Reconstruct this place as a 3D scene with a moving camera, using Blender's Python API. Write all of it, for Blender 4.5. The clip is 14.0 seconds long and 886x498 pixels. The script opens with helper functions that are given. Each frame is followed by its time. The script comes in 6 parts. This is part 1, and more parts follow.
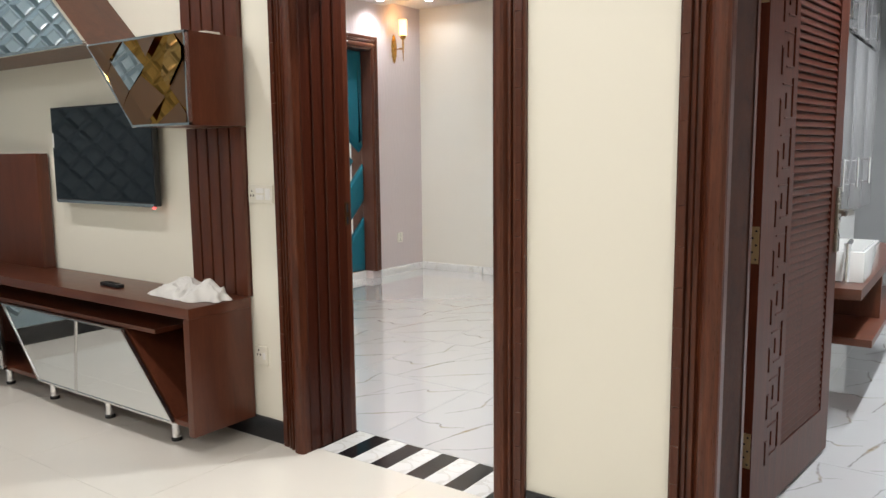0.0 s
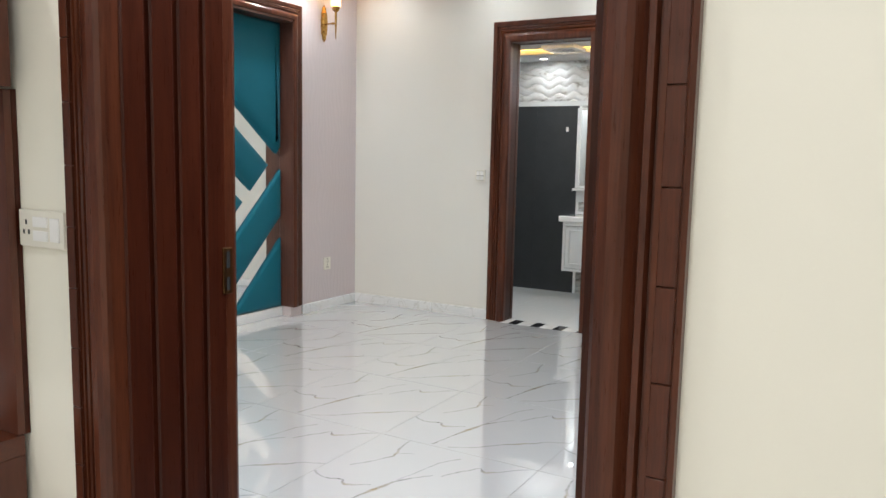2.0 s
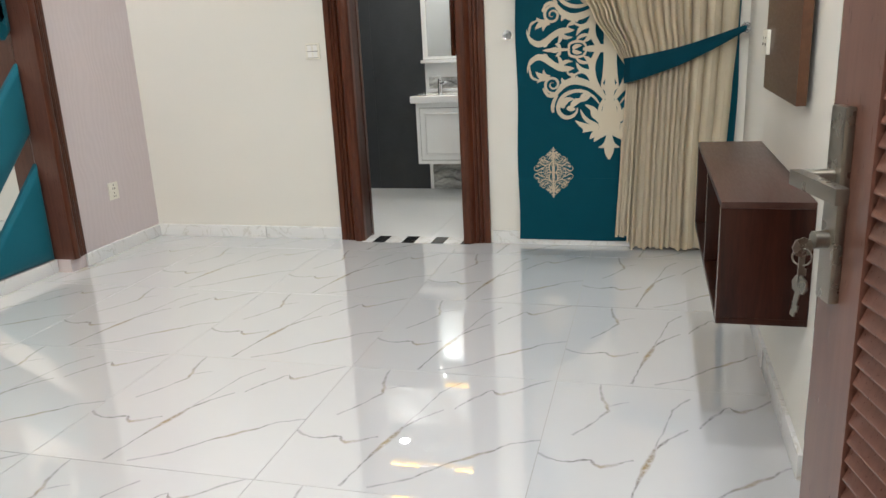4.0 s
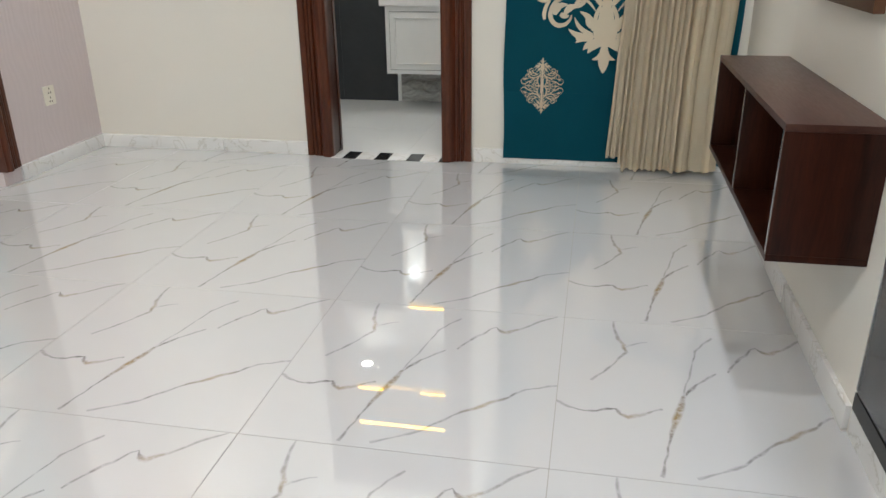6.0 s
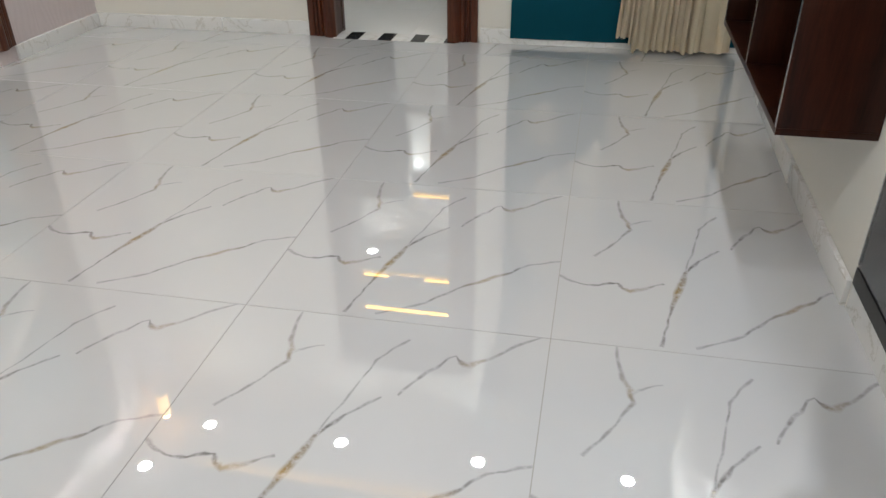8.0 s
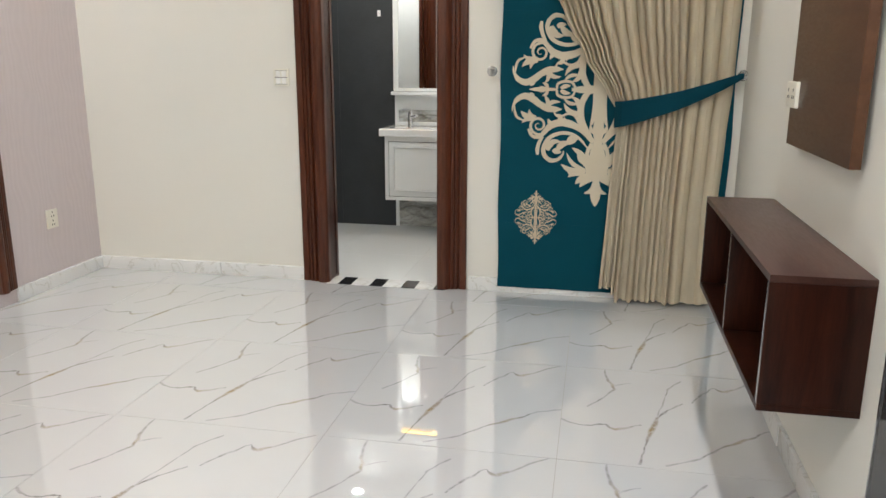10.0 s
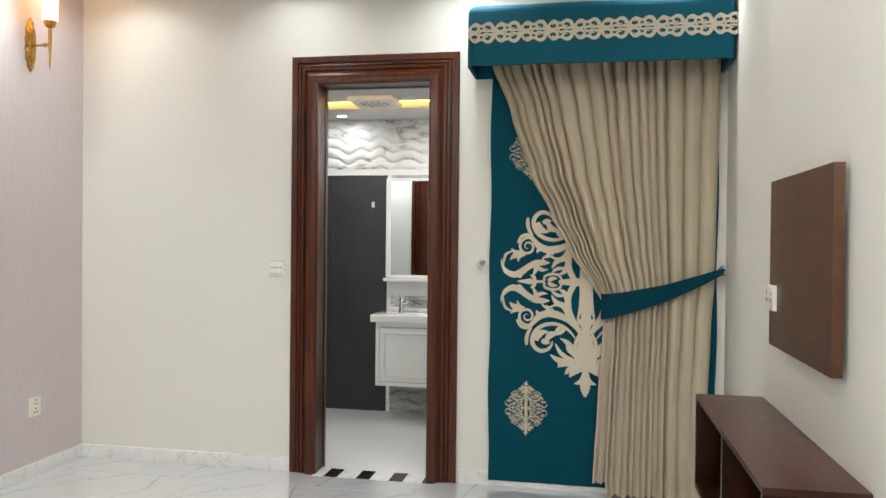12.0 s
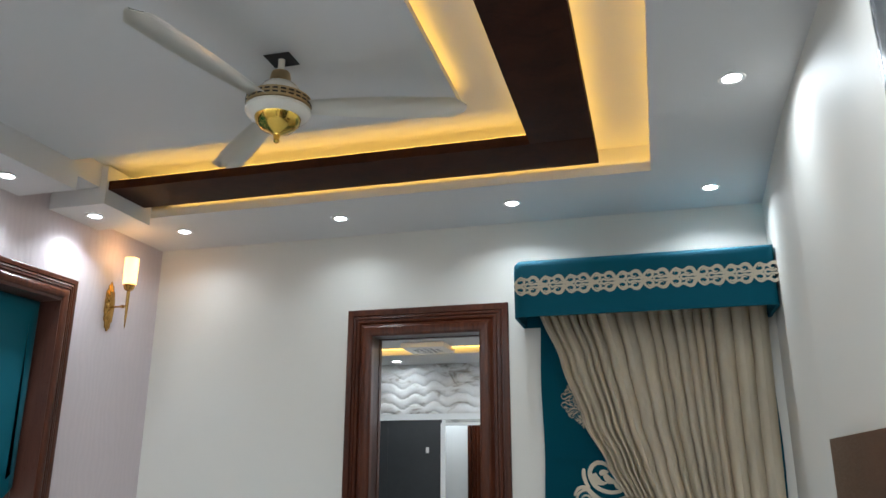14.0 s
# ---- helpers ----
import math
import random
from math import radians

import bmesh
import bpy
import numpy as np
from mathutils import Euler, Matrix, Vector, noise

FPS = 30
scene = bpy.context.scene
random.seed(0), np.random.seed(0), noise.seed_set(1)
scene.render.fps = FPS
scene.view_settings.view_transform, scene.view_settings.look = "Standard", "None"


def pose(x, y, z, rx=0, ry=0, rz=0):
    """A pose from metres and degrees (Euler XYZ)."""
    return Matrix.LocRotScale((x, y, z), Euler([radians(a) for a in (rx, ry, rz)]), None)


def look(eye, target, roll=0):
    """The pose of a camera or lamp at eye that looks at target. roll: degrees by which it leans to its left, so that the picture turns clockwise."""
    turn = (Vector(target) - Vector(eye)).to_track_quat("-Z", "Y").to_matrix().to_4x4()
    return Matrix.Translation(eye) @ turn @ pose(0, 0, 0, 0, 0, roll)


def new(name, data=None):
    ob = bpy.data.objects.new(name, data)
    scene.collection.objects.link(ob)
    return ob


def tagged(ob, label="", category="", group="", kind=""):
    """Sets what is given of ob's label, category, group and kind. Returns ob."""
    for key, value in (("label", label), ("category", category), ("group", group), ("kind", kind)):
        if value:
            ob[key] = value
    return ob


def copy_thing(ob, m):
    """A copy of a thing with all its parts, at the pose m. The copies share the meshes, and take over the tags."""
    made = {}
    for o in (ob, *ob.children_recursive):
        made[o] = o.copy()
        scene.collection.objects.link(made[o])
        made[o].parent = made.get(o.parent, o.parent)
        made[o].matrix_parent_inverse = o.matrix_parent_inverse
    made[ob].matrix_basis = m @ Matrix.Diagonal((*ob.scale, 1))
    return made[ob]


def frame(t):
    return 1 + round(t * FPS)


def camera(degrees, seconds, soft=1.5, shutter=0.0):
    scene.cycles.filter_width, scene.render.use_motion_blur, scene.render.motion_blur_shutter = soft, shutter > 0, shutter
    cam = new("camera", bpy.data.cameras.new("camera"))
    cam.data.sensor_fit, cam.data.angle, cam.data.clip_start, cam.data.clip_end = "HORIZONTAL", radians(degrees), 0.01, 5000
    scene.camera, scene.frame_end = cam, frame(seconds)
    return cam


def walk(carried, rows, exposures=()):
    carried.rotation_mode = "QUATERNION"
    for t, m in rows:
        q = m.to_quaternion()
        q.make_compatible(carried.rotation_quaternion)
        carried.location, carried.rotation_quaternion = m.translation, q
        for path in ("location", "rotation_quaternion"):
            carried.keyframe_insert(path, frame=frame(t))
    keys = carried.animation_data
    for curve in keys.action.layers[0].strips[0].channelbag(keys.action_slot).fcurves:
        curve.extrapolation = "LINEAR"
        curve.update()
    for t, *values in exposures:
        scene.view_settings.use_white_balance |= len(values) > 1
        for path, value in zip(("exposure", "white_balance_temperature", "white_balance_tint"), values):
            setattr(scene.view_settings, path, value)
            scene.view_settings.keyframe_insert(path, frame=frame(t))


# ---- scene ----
cam = camera(60.1, 14.0)
PATH = [
    (0, (-1.518, 2.223, 1.326), (-2.669, 3.838, 1.07), -0.6),
    (0.5, (-1.763, 2.543, 1.314), (-2.828, 4.211, 1.023), 0.9),
    (1, (-2.051, 2.879, 1.328), (-3.046, 4.586, 1.024), 1.0),
    (1.5, (-2.318, 3.235, 1.337), (-3.333, 4.939, 1.081), 1.3),
    (2, (-2.6, 3.544, 1.311), (-3.589, 5.267, 1.074), 1.2),
    (2.5, (-2.865, 3.926, 1.278), (-3.803, 5.664, 0.968), 0.2),
    (3, (-3.117, 4.224, 1.263), (-3.921, 6.013, 0.872), -0.1),
    (3.5, (-3.359, 4.489, 1.255), (-3.949, 6.343, 0.79), -2.0),
    (3.7, (-3.41, 4.577, 1.251), (-3.961, 6.434, 0.752), -2.6),
    (5.8, (-3.735, 4.941, 1.197), (-4.097, 6.77, 0.473), -0.7),
    (6, (-3.732, 4.938, 1.188), (-4.095, 6.753, 0.43), -0.7),
    (6.5, (-3.735, 4.923, 1.159), (-4.095, 6.657, 0.23), -0.4),
    (7, (-3.73, 4.912, 1.134), (-4.08, 6.567, 0.067), -0.6),
    (7.2, (-3.733, 4.908, 1.134), (-4.076, 6.553, 0.048), -0.7),
    (9.3, (-3.724, 4.953, 1.196), (-4.105, 6.798, 0.523), -0.0),
    (9.5, (-3.725, 4.95, 1.227), (-4.103, 6.815, 0.609), 0.1),
    (10, (-3.709, 4.96, 1.258), (-4.086, 6.866, 0.784), 0.2),
    (10.5, (-3.705, 4.956, 1.286), (-4.071, 6.894, 0.953), 0.1),
    (11, (-3.704, 4.945, 1.303), (-4.065, 6.899, 1.073), 0.3),
    (11.5, (-3.703, 4.94, 1.321), (-4.067, 6.901, 1.18), 0.5),
    (12, (-3.696, 4.94, 1.341), (-4.066, 6.906, 1.317), 0.6),
    (12.5, (-3.696, 4.927, 1.367), (-4.069, 6.89, 1.469), 0.6),
    (13, (-3.698, 4.907, 1.409), (-4.085, 6.853, 1.663), -0.0),
    (13.5, (-3.674, 4.89, 1.414), (-4.1, 6.801, 1.824), 0.1),
    (14, (-3.628, 4.88, 1.438), (-4.133, 6.732, 2.001), 0.1),
]
EXPOSURES = [(0, 0.59, 6550, 13), (1, 0.58, 6530, 12), (1.5, 0.54, 6260, 11), (2, 0.56, 6220, 11), (2.5, 0.70, 6360, 11), (3, 0.81, 6420, 11), (3.7, 0.74, 6450, 11), (5.8, 0.55, 6450, 11), (6.5, 0.43, 6430, 11), (7.2, 0.13, 6440, 11), (9.3, 0.58, 6550, 12), (10.5, 0.78, 6570, 11), (11, 0.84, 6510, 11), (12, 0.71, 6440, 11), (12.5, 0.59, 6300, 10), (13.2, 0.25, 5950, 9), (14, 0.08, 5800, 9)]
walk(cam, [(t, look(eye, target, roll)) for t, eye, target, roll in PATH], EXPOSURES)

# ---- world and large lights ----
world = bpy.data.worlds.new("world")
world.use_nodes = True
world.node_tree.nodes["Background"].inputs[0].default_value = (0.02, 0.02, 0.022, 1)
scene.world = world
scene.view_settings.exposure = 0.0

ROOM_SPOT, LOUNGE_SPOT, BATH_SPOT = 9.0, 10.8, 4.5
WHITE_LIGHT, LOUNGE_LIGHT = (0.955, 1.0, 0.985), (1.0, 0.985, 0.955)

# plan, in metres
XL, XR = -6.711, -2.985            # bedroom side walls
YA0, YA, YB = 4.540, 4.80, 9.108   # lounge face and bedroom face of the entrance wall, far wall
ZC = 2.85                          # underside of the dropped border
ZTOP = 3.03                        # top of the recess


def spot_lamp(x, y, z, watts, color=WHITE_LIGHT, size=0.09, spread=175):
    d = bpy.data.lights.new("downlight_beam", "AREA")
    d.shape, d.size, d.energy, d.color, d.spread = "DISK", size, watts, color, radians(spread)
    ob = new("downlight_beam", d)
    ob.matrix_world = pose(x, y, z)
    return ob


# ---- materials ----
class Nodes:
    """A short way to write node materials."""

    def __init__(self, name):
        self.mat = bpy.data.materials.new(name)
        self.mat.use_nodes = True
        self.t = self.mat.node_tree
        self.b = self.t.nodes["Principled BSDF"]

    def add(self, kind, **values):
        n = self.t.nodes.new(kind)
        for k, v in values.items():
            if k == "op":
                n.operation = v
            elif k == "blend":
                n.blend_type = v
            elif k == "wave":
                n.wave_type = v
            elif k == "attr":
                n.attribute_name = v
        return n

    def link(self, a, b):
        self.t.links.new(a, b)

    def put(self, **values):
        names = {"color": "Base Color", "rough": "Roughness", "metal": "Metallic", "coat": "Coat Weight", "coat_rough": "Coat Roughness", "coat_ior": "Coat IOR",
                 "sheen": "Sheen Weight", "sheen_rough": "Sheen Roughness", "trans": "Transmission Weight", "ior": "IOR", "spec": "Specular IOR Level",
                 "emit": "Emission Color", "glow": "Emission Strength"}
        for k, v in values.items():
            self.b.inputs[names[k]].default_value = (*v, 1) if isinstance(v, tuple) else v
        return self

    def coords(self, scale=(1, 1, 1), kind="Object"):
        c = self.add("ShaderNodeTexCoord")
        m = self.add("ShaderNodeMapping")
        m.inputs["Scale"].default_value = scale
        self.link(c.outputs[kind], m.inputs[0])
        return m.outputs[0]

    def noise(self, vec, scale, detail=4, rough=0.55, distort=0.0):
        n = self.add("ShaderNodeTexNoise")
        n.inputs["Scale"].default_value, n.inputs["Detail"].default_value = scale, detail
        n.inputs["Roughness"].default_value, n.inputs["Distortion"].default_value = rough, distort
        self.link(vec, n.inputs["Vector"])
        return n.outputs[0]

    def ramp(self, fac, *stops):
        r = self.add("ShaderNodeValToRGB")
        e = r.color_ramp.elements
        while len(e) < len(stops):
            e.new(0.5)
        for i, (p, c) in enumerate(stops):
            e[i].position, e[i].color = p, (*c, 1)
        self.link(fac, r.inputs[0])
        return r.outputs[0]

    def mix(self, fac, a, b, blend="MIX"):
        m = self.add("ShaderNodeMix")
        m.data_type, m.blend_type = "RGBA", blend
        for s, v in ((m.inputs["Factor"], fac), (m.inputs[6], a), (m.inputs[7], b)):
            if isinstance(v, (int, float)):
                s.default_value = v
            elif isinstance(v, tuple):
                s.default_value = (*v, 1)
            else:
                self.link(v, s)
        return m.outputs[2]

    def math(self, op, a, b=0.0):
        m = self.add("ShaderNodeMath", op=op)
        for s, v in zip(m.inputs, (a, b)):
            if isinstance(v, (int, float)):
                s.default_value = v
            else:
                self.link(v, s)
        return m.outputs[0]

    def bump(self, height, strength=0.2, distance=0.002):
        n = self.add("ShaderNodeBump")
        n.inputs["Strength"].default_value, n.inputs["Distance"].default_value = strength, distance
        self.link(height, n.inputs["Height"])
        self.link(n.outputs[0], self.b.inputs["Normal"])
        return self

    def base(self, socket):
        self.link(socket, self.b.inputs["Base Color"])
        return self

    def roughness(self, socket):
        self.link(socket, self.b.inputs["Roughness"])
        return self


def paint(name, color, rough=0.55, mottle=0.05):
    n = Nodes(name).put(rough=rough)
    v = n.coords()
    dark = tuple(c * (1 - mottle) for c in color)
    n.base(n.mix(n.noise(v, 1.3, 5), dark, color))
    n.bump(n.noise(v, 260, 3), 0.12, 0.001)
    return n.mat


def wood(name, dark, light, rough=0.28, grain=(14, 14, 0.9), coat=0.3, spec=0.5):
    """Stained timber with its grain along the local z axis unless another stretch is given."""
    n = Nodes(name).put(coat=coat, coat_rough=0.12, spec=spec)
    v = n.coords(grain)
    streak = n.noise(v, 3.0, 8, 0.62, 0.7)
    fine = n.noise(n.coords(tuple(g * 6 for g in grain)), 4.0, 4, 0.6)
    both = n.math("ADD", n.math("MULTIPLY", streak, 0.72), n.math("MULTIPLY", fine, 0.28))
    col = n.ramp(both, (0.34, dark), (0.52, tuple((a + b) / 2 for a, b in zip(dark, light))), (0.70, light))
    cloud = n.noise(n.coords(), 1.7, 3)
    info = n.add("ShaderNodeObjectInfo")
    tone = n.math("ADD", n.math("MULTIPLY", cloud, 0.5), n.math("MULTIPLY", info.outputs["Random"], 0.16))
    n.base(n.mix(n.math("SUBTRACT", tone, 0.12), col, tuple(c * 0.55 for c in dark)))
    n.roughness(n.math("ADD", n.math("MULTIPLY", fine, 0.16), rough - 0.08))
    n.bump(both, 0.16, 0.0012)
    return n.mat


def metal(name, color, rough, wear=0.08):
    n = Nodes(name).put(color=color, metal=1.0)
    n.roughness(n.math("ADD", n.math("MULTIPLY", n.noise(n.coords(), 35, 4), wear), rough - wear / 2))
    return n.mat


def plain(name, color, rough, spec=0.5, coat=0.0, relief=0.0):
    n = Nodes(name).put(spec=spec, coat=coat)
    v = n.coords()
    n.base(n.mix(n.noise(v, 9, 4), tuple(c * 0.93 for c in color), color))
    n.roughness(n.math("ADD", n.math("MULTIPLY", n.noise(v, 40, 3), 0.06), rough - 0.03))
    if relief:
        n.bump(n.noise(v, 420, 2), relief, 0.001)
    return n.mat


def cloth(name, color, weave=900, sheen=0.25, rough=0.85):
    n = Nodes(name).put(rough=rough, sheen=sheen, sheen_rough=0.4, spec=0.22)
    v = n.coords()
    n.base(n.mix(n.noise(v, 6, 5), tuple(c * 0.84 for c in color), color))
    n.bump(n.math("ADD", n.noise(n.coords((weave, weave, weave * 0.4)), 1, 2), n.noise(v, 24, 3)), 0.18, 0.0012)
    return n.mat


def glow(name, color, strength):
    n = Nodes(name).put(color=(0.35, 0.33, 0.30), emit=color, glow=strength)
    return n.mat


M = {}
M["wall"] = paint("off_white_wall_paint", (0.695, 0.674, 0.622))
M["lounge_wall"] = paint("cream_wall_paint", (0.785, 0.757, 0.655))
M["ceiling"] = paint("white_ceiling_paint", (0.62, 0.615, 0.61))
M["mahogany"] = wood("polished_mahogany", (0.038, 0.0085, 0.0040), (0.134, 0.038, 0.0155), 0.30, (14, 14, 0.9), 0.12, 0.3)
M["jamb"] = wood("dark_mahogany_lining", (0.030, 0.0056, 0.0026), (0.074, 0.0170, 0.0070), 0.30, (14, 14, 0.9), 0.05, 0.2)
# Shaded copy of the leaf wood: darker, redder colour for the light on door_2.
M["leaf_shaded"] = wood("shaded_mahogany_leaf", (0.036, 0.0070, 0.0034), (0.092, 0.0215, 0.0090), 0.42, (14, 14, 0.9), 0.04, 0.2)
M["dark_bronze"] = metal("darkened_bronze", (0.10, 0.052, 0.020), 0.45)
# Lit copy of the leaf wood: room sheen is put into its paler colour.
M["leaf"] = wood("satin_mahogany_leaf", (0.082, 0.030, 0.0205), (0.150, 0.062, 0.0420), 0.30, (14, 14, 0.9), 0.25, 0.5)
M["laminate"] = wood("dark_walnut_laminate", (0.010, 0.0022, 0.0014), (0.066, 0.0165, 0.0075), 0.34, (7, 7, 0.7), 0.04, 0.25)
# Same laminate made paler: light falling on the top board is in the colour.
M["laminate_lit_top"] = wood("walnut_laminate_lit_top", (0.040, 0.0150, 0.0110), (0.080, 0.033, 0.0240), 0.34, (7, 0.7, 7), 0.06, 0.4)
M["panel_wood"] = wood("brown_walnut_board", (0.072, 0.029, 0.0135), (0.118, 0.052, 0.0250), 0.40, (6, 1.2, 6), 0.04, 0.4)
M["beam"] = wood("dark_ceiling_veneer", (0.018, 0.0042, 0.0016), (0.060, 0.0175, 0.0065), 0.60, (3, 3, 3), 0.0, 0.12)
M["unit"] = wood("red_brown_laminate", (0.070, 0.0175, 0.0078), (0.138, 0.040, 0.0180), 0.36, (5, 5, 0.8), 0.06)
M["unit_flat"] = wood("red_brown_laminate_top", (0.070, 0.0175, 0.0078), (0.138, 0.040, 0.0180), 0.32, (0.8, 6, 6), 0.08)
M["granite"] = plain("black_granite", (0.012, 0.012, 0.014), 0.12)
M["plastic"] = plain("ivory_switch_plastic", (0.74, 0.71, 0.62), 0.34)
M["white_plastic"] = plain("white_plastic", (0.80, 0.79, 0.77), 0.32)
M["black_plastic"] = plain("black_plastic", (0.012, 0.012, 0.013), 0.35)
# Near-black, painted where slots and gaps would lie in shade.
M["slot"] = plain("dark_slot", (0.01, 0.01, 0.01), 0.6)
M["white_gloss"] = plain("white_lacquer", (0.80, 0.81, 0.80), 0.18, coat=0.3)
M["ceramic"] = plain("white_ceramic", (0.84, 0.85, 0.85), 0.08, coat=0.5)
M["chrome"] = metal("chrome", (0.80, 0.80, 0.82), 0.12)
M["steel"] = metal("brushed_steel", (0.27, 0.25, 0.22), 0.28)
M["brass"] = metal("aged_brass", (0.52, 0.30, 0.085), 0.26)
M["old_brass"] = metal("dull_brass_plate", (0.46, 0.35, 0.19), 0.48)
M["gold"] = metal("polished_gold", (0.78, 0.52, 0.10), 0.16)
M["mirror"] = metal("mirror_silver", (0.86, 0.88, 0.88), 0.02, 0.01)
# Amber tint stands in for a warm lamp reflected in the door.
M["bronze_mirror"] = metal("tinted_mirror", (0.60, 0.27, 0.05), 0.03, 0.01)
M["edge_silver"] = metal("silver_edging", (0.70, 0.69, 0.68), 0.22)
M["velvet"] = cloth("teal_velvet", (0.0008, 0.110, 0.158), 700, 0.12, 0.62)
M["pelmet_velvet"] = cloth("deep_teal_velvet", (0.0006, 0.078, 0.122), 700, 0.0, 0.8)
M["blind"] = cloth("teal_blind_fabric", (0.001, 0.112, 0.170), 1100, 0.0, 0.75)
M["beige"] = cloth("beige_curtain_fabric", (0.90, 0.79, 0.61), 1200, 0.10)
M["embroidery"] = cloth("cream_applique", (0.60, 0.54, 0.42), 1500, 0.1)
M["towel"] = cloth("white_cotton", (0.66, 0.65, 0.62), 600, 0.1)
M["wardrobe"] = plain("charcoal_gloss_laminate", (0.045, 0.050, 0.058), 0.16, coat=0.3)
M["grey_gloss"] = plain("grey_gloss_laminate", (0.23, 0.235, 0.245), 0.14, coat=0.3)
M["fan_white"] = plain("cream_enamel", (0.76, 0.74, 0.67), 0.24, coat=0.3)
M["rubber"] = plain("black_rubber", (0.015, 0.015, 0.015), 0.6)
M["lens"] = glow("downlight_diffuser", (1.0, 0.98, 0.95), 26.0)
M["strip"] = glow("warm_led_tape", (1.0, 0.54, 0.08), 6.0)
M["shade"] = glow("lit_opal_shade", (1.0, 0.56, 0.15), 3.2)
M["red_dot"] = glow("red_standby_diode", (1.0, 0.02, 0.02), 4.0)


def glass_material():
    n = Nodes("clear_crystal").put(color=(0.97, 0.97, 0.97), trans=0.85, rough=0.03, ior=1.5)
    return n.mat


def wallpaper_material():
    n = Nodes("mauve_wallpaper").put(rough=0.6)
    v = n.coords((1, 1, 1))
    w = n.add("ShaderNodeTexWave")
    w.inputs["Scale"].default_value, w.inputs["Distortion"].default_value = 8.0, 13.0
    w.inputs["Detail"].default_value, w.inputs["Detail Scale"].default_value = 2.0, 0.9
    w.bands_direction = "Y"
    n.link(n.coords((1, 1, 0.42)), w.inputs["Vector"])
    thread = n.noise(n.coords((1, 60, 30)), 6, 3)
    both = n.math("ADD", n.math("MULTIPLY", w.outputs["Fac"], 0.5), n.math("MULTIPLY", thread, 0.5))
    n.base(n.ramp(both, (0.2, (0.545, 0.478, 0.486)), (0.8, (0.575, 0.508, 0.514))))
    n.roughness(n.ramp(w.outputs["Fac"], (0.3, (0.42, 0.42, 0.42)), (0.7, (0.66, 0.66, 0.66))))
    n.bump(w.outputs["Fac"], 0.30, 0.002)
    return n.mat


def marble_material():
    """Polished white porcelain; the printed vein is carried by the mesh attribute 'vein' (strength, gold)."""
    n = Nodes("polished_veined_tile").put(coat=1.0, coat_rough=0.004, coat_ior=1.9)
    v = n.coords()
    ground = n.mix(n.noise(v, 2.2, 4), (0.480, 0.487, 0.508), (0.530, 0.537, 0.556))
    a = n.add("ShaderNodeAttribute", attr="vein")
    s = n.add("ShaderNodeSeparateColor")
    n.link(a.outputs["Color"], s.inputs[0])
    broken = n.math("MULTIPLY", s.outputs[0], n.ramp(n.noise(v, 38, 5, 0.7), (0.30, (0.12, 0.12, 0.12)), (0.58, (1, 1, 1))))
    tint = n.mix(s.outputs[1], (0.115, 0.108, 0.105), (0.27, 0.185, 0.055))
    n.base(n.mix(broken, ground, tint))
    n.roughness(n.math("ADD", n.math("MULTIPLY", n.noise(v, 14, 3), 0.010), 0.004))
    return n.mat


def skirting_material():
    n = Nodes("polished_marble_skirting").put(rough=0.12)
    v = n.coords()
    vein = n.ramp(n.noise(v, 3.1, 6, 0.6, 1.6), (0.475, (0.0, 0.0, 0.0)), (0.497, (1, 1, 1)), (0.515, (0, 0, 0)))
    n.base(n.mix(n.math("MULTIPLY", vein, 0.35), n.mix(n.noise(v, 5, 3), (0.66, 0.66, 0.66), (0.75, 0.75, 0.745)), (0.30, 0.27, 0.20)))
    return n.mat


def soft_tile_material(name, a, b, rough):
    n = Nodes(name).put(coat=0.3, coat_rough=0.03)
    v = n.coords()
    info = n.add("ShaderNodeObjectInfo")
    tone = n.math("ADD", n.math("MULTIPLY", n.noise(v, 3, 5), 0.8), n.math("MULTIPLY", info.outputs["Random"], 0.2))
    n.base(n.mix(tone, a, b))
    n.roughness(n.math("ADD", n.math("MULTIPLY", n.noise(v, 20, 3), 0.05), rough))
    return n.mat


def dark_tile_material():
    n = Nodes("charcoal_textured_tile").put(rough=0.42)
    v = n.coords((1, 1, 1))
    lines = n.noise(n.coords((6, 6, 120)), 3, 3)
    n.base(n.ramp(n.math("ADD", n.math("MULTIPLY", lines, 0.5), n.math("MULTIPLY", n.noise(v, 5, 5), 0.5)),
                  (0.3, (0.022, 0.025, 0.028)), (0.7, (0.040, 0.044, 0.047))))
    n.bump(lines, 0.4, 0.002)
    return n.mat


def wave_tile_material():
    n = Nodes("white_wave_tile").put(rough=0.16, coat=0.3)
    v = n.coords()
    cloud = n.noise(n.coords((1, 1, 2.2)), 4.0, 6, 0.65, 1.2)
    n.base(n.ramp(cloud, (0.36, (0.36, 0.33, 0.29)), (0.46, (0.70, 0.69, 0.67)), (0.62, (0.80, 0.80, 0.79))))
    return n.mat


def grey_wave_material():
    n = Nodes("grey_wave_tile").put(rough=0.2, coat=0.3)
    n.base(n.ramp(n.noise(n.coords((1, 1, 2.2)), 6.0, 6, 0.65, 1.4), (0.34, (0.20, 0.195, 0.18)), (0.5, (0.42, 0.42, 0.40)), (0.66, (0.60, 0.60, 0.58))))
    return n.mat


def screen_material():
    n = Nodes("dark_glossy_screen").put(rough=0.07, spec=0.5, coat=0.2)
    n.base(n.mix(n.noise(n.coords(), 3, 2), (0.004, 0.005, 0.007), (0.006, 0.008, 0.011)))
    return n.mat


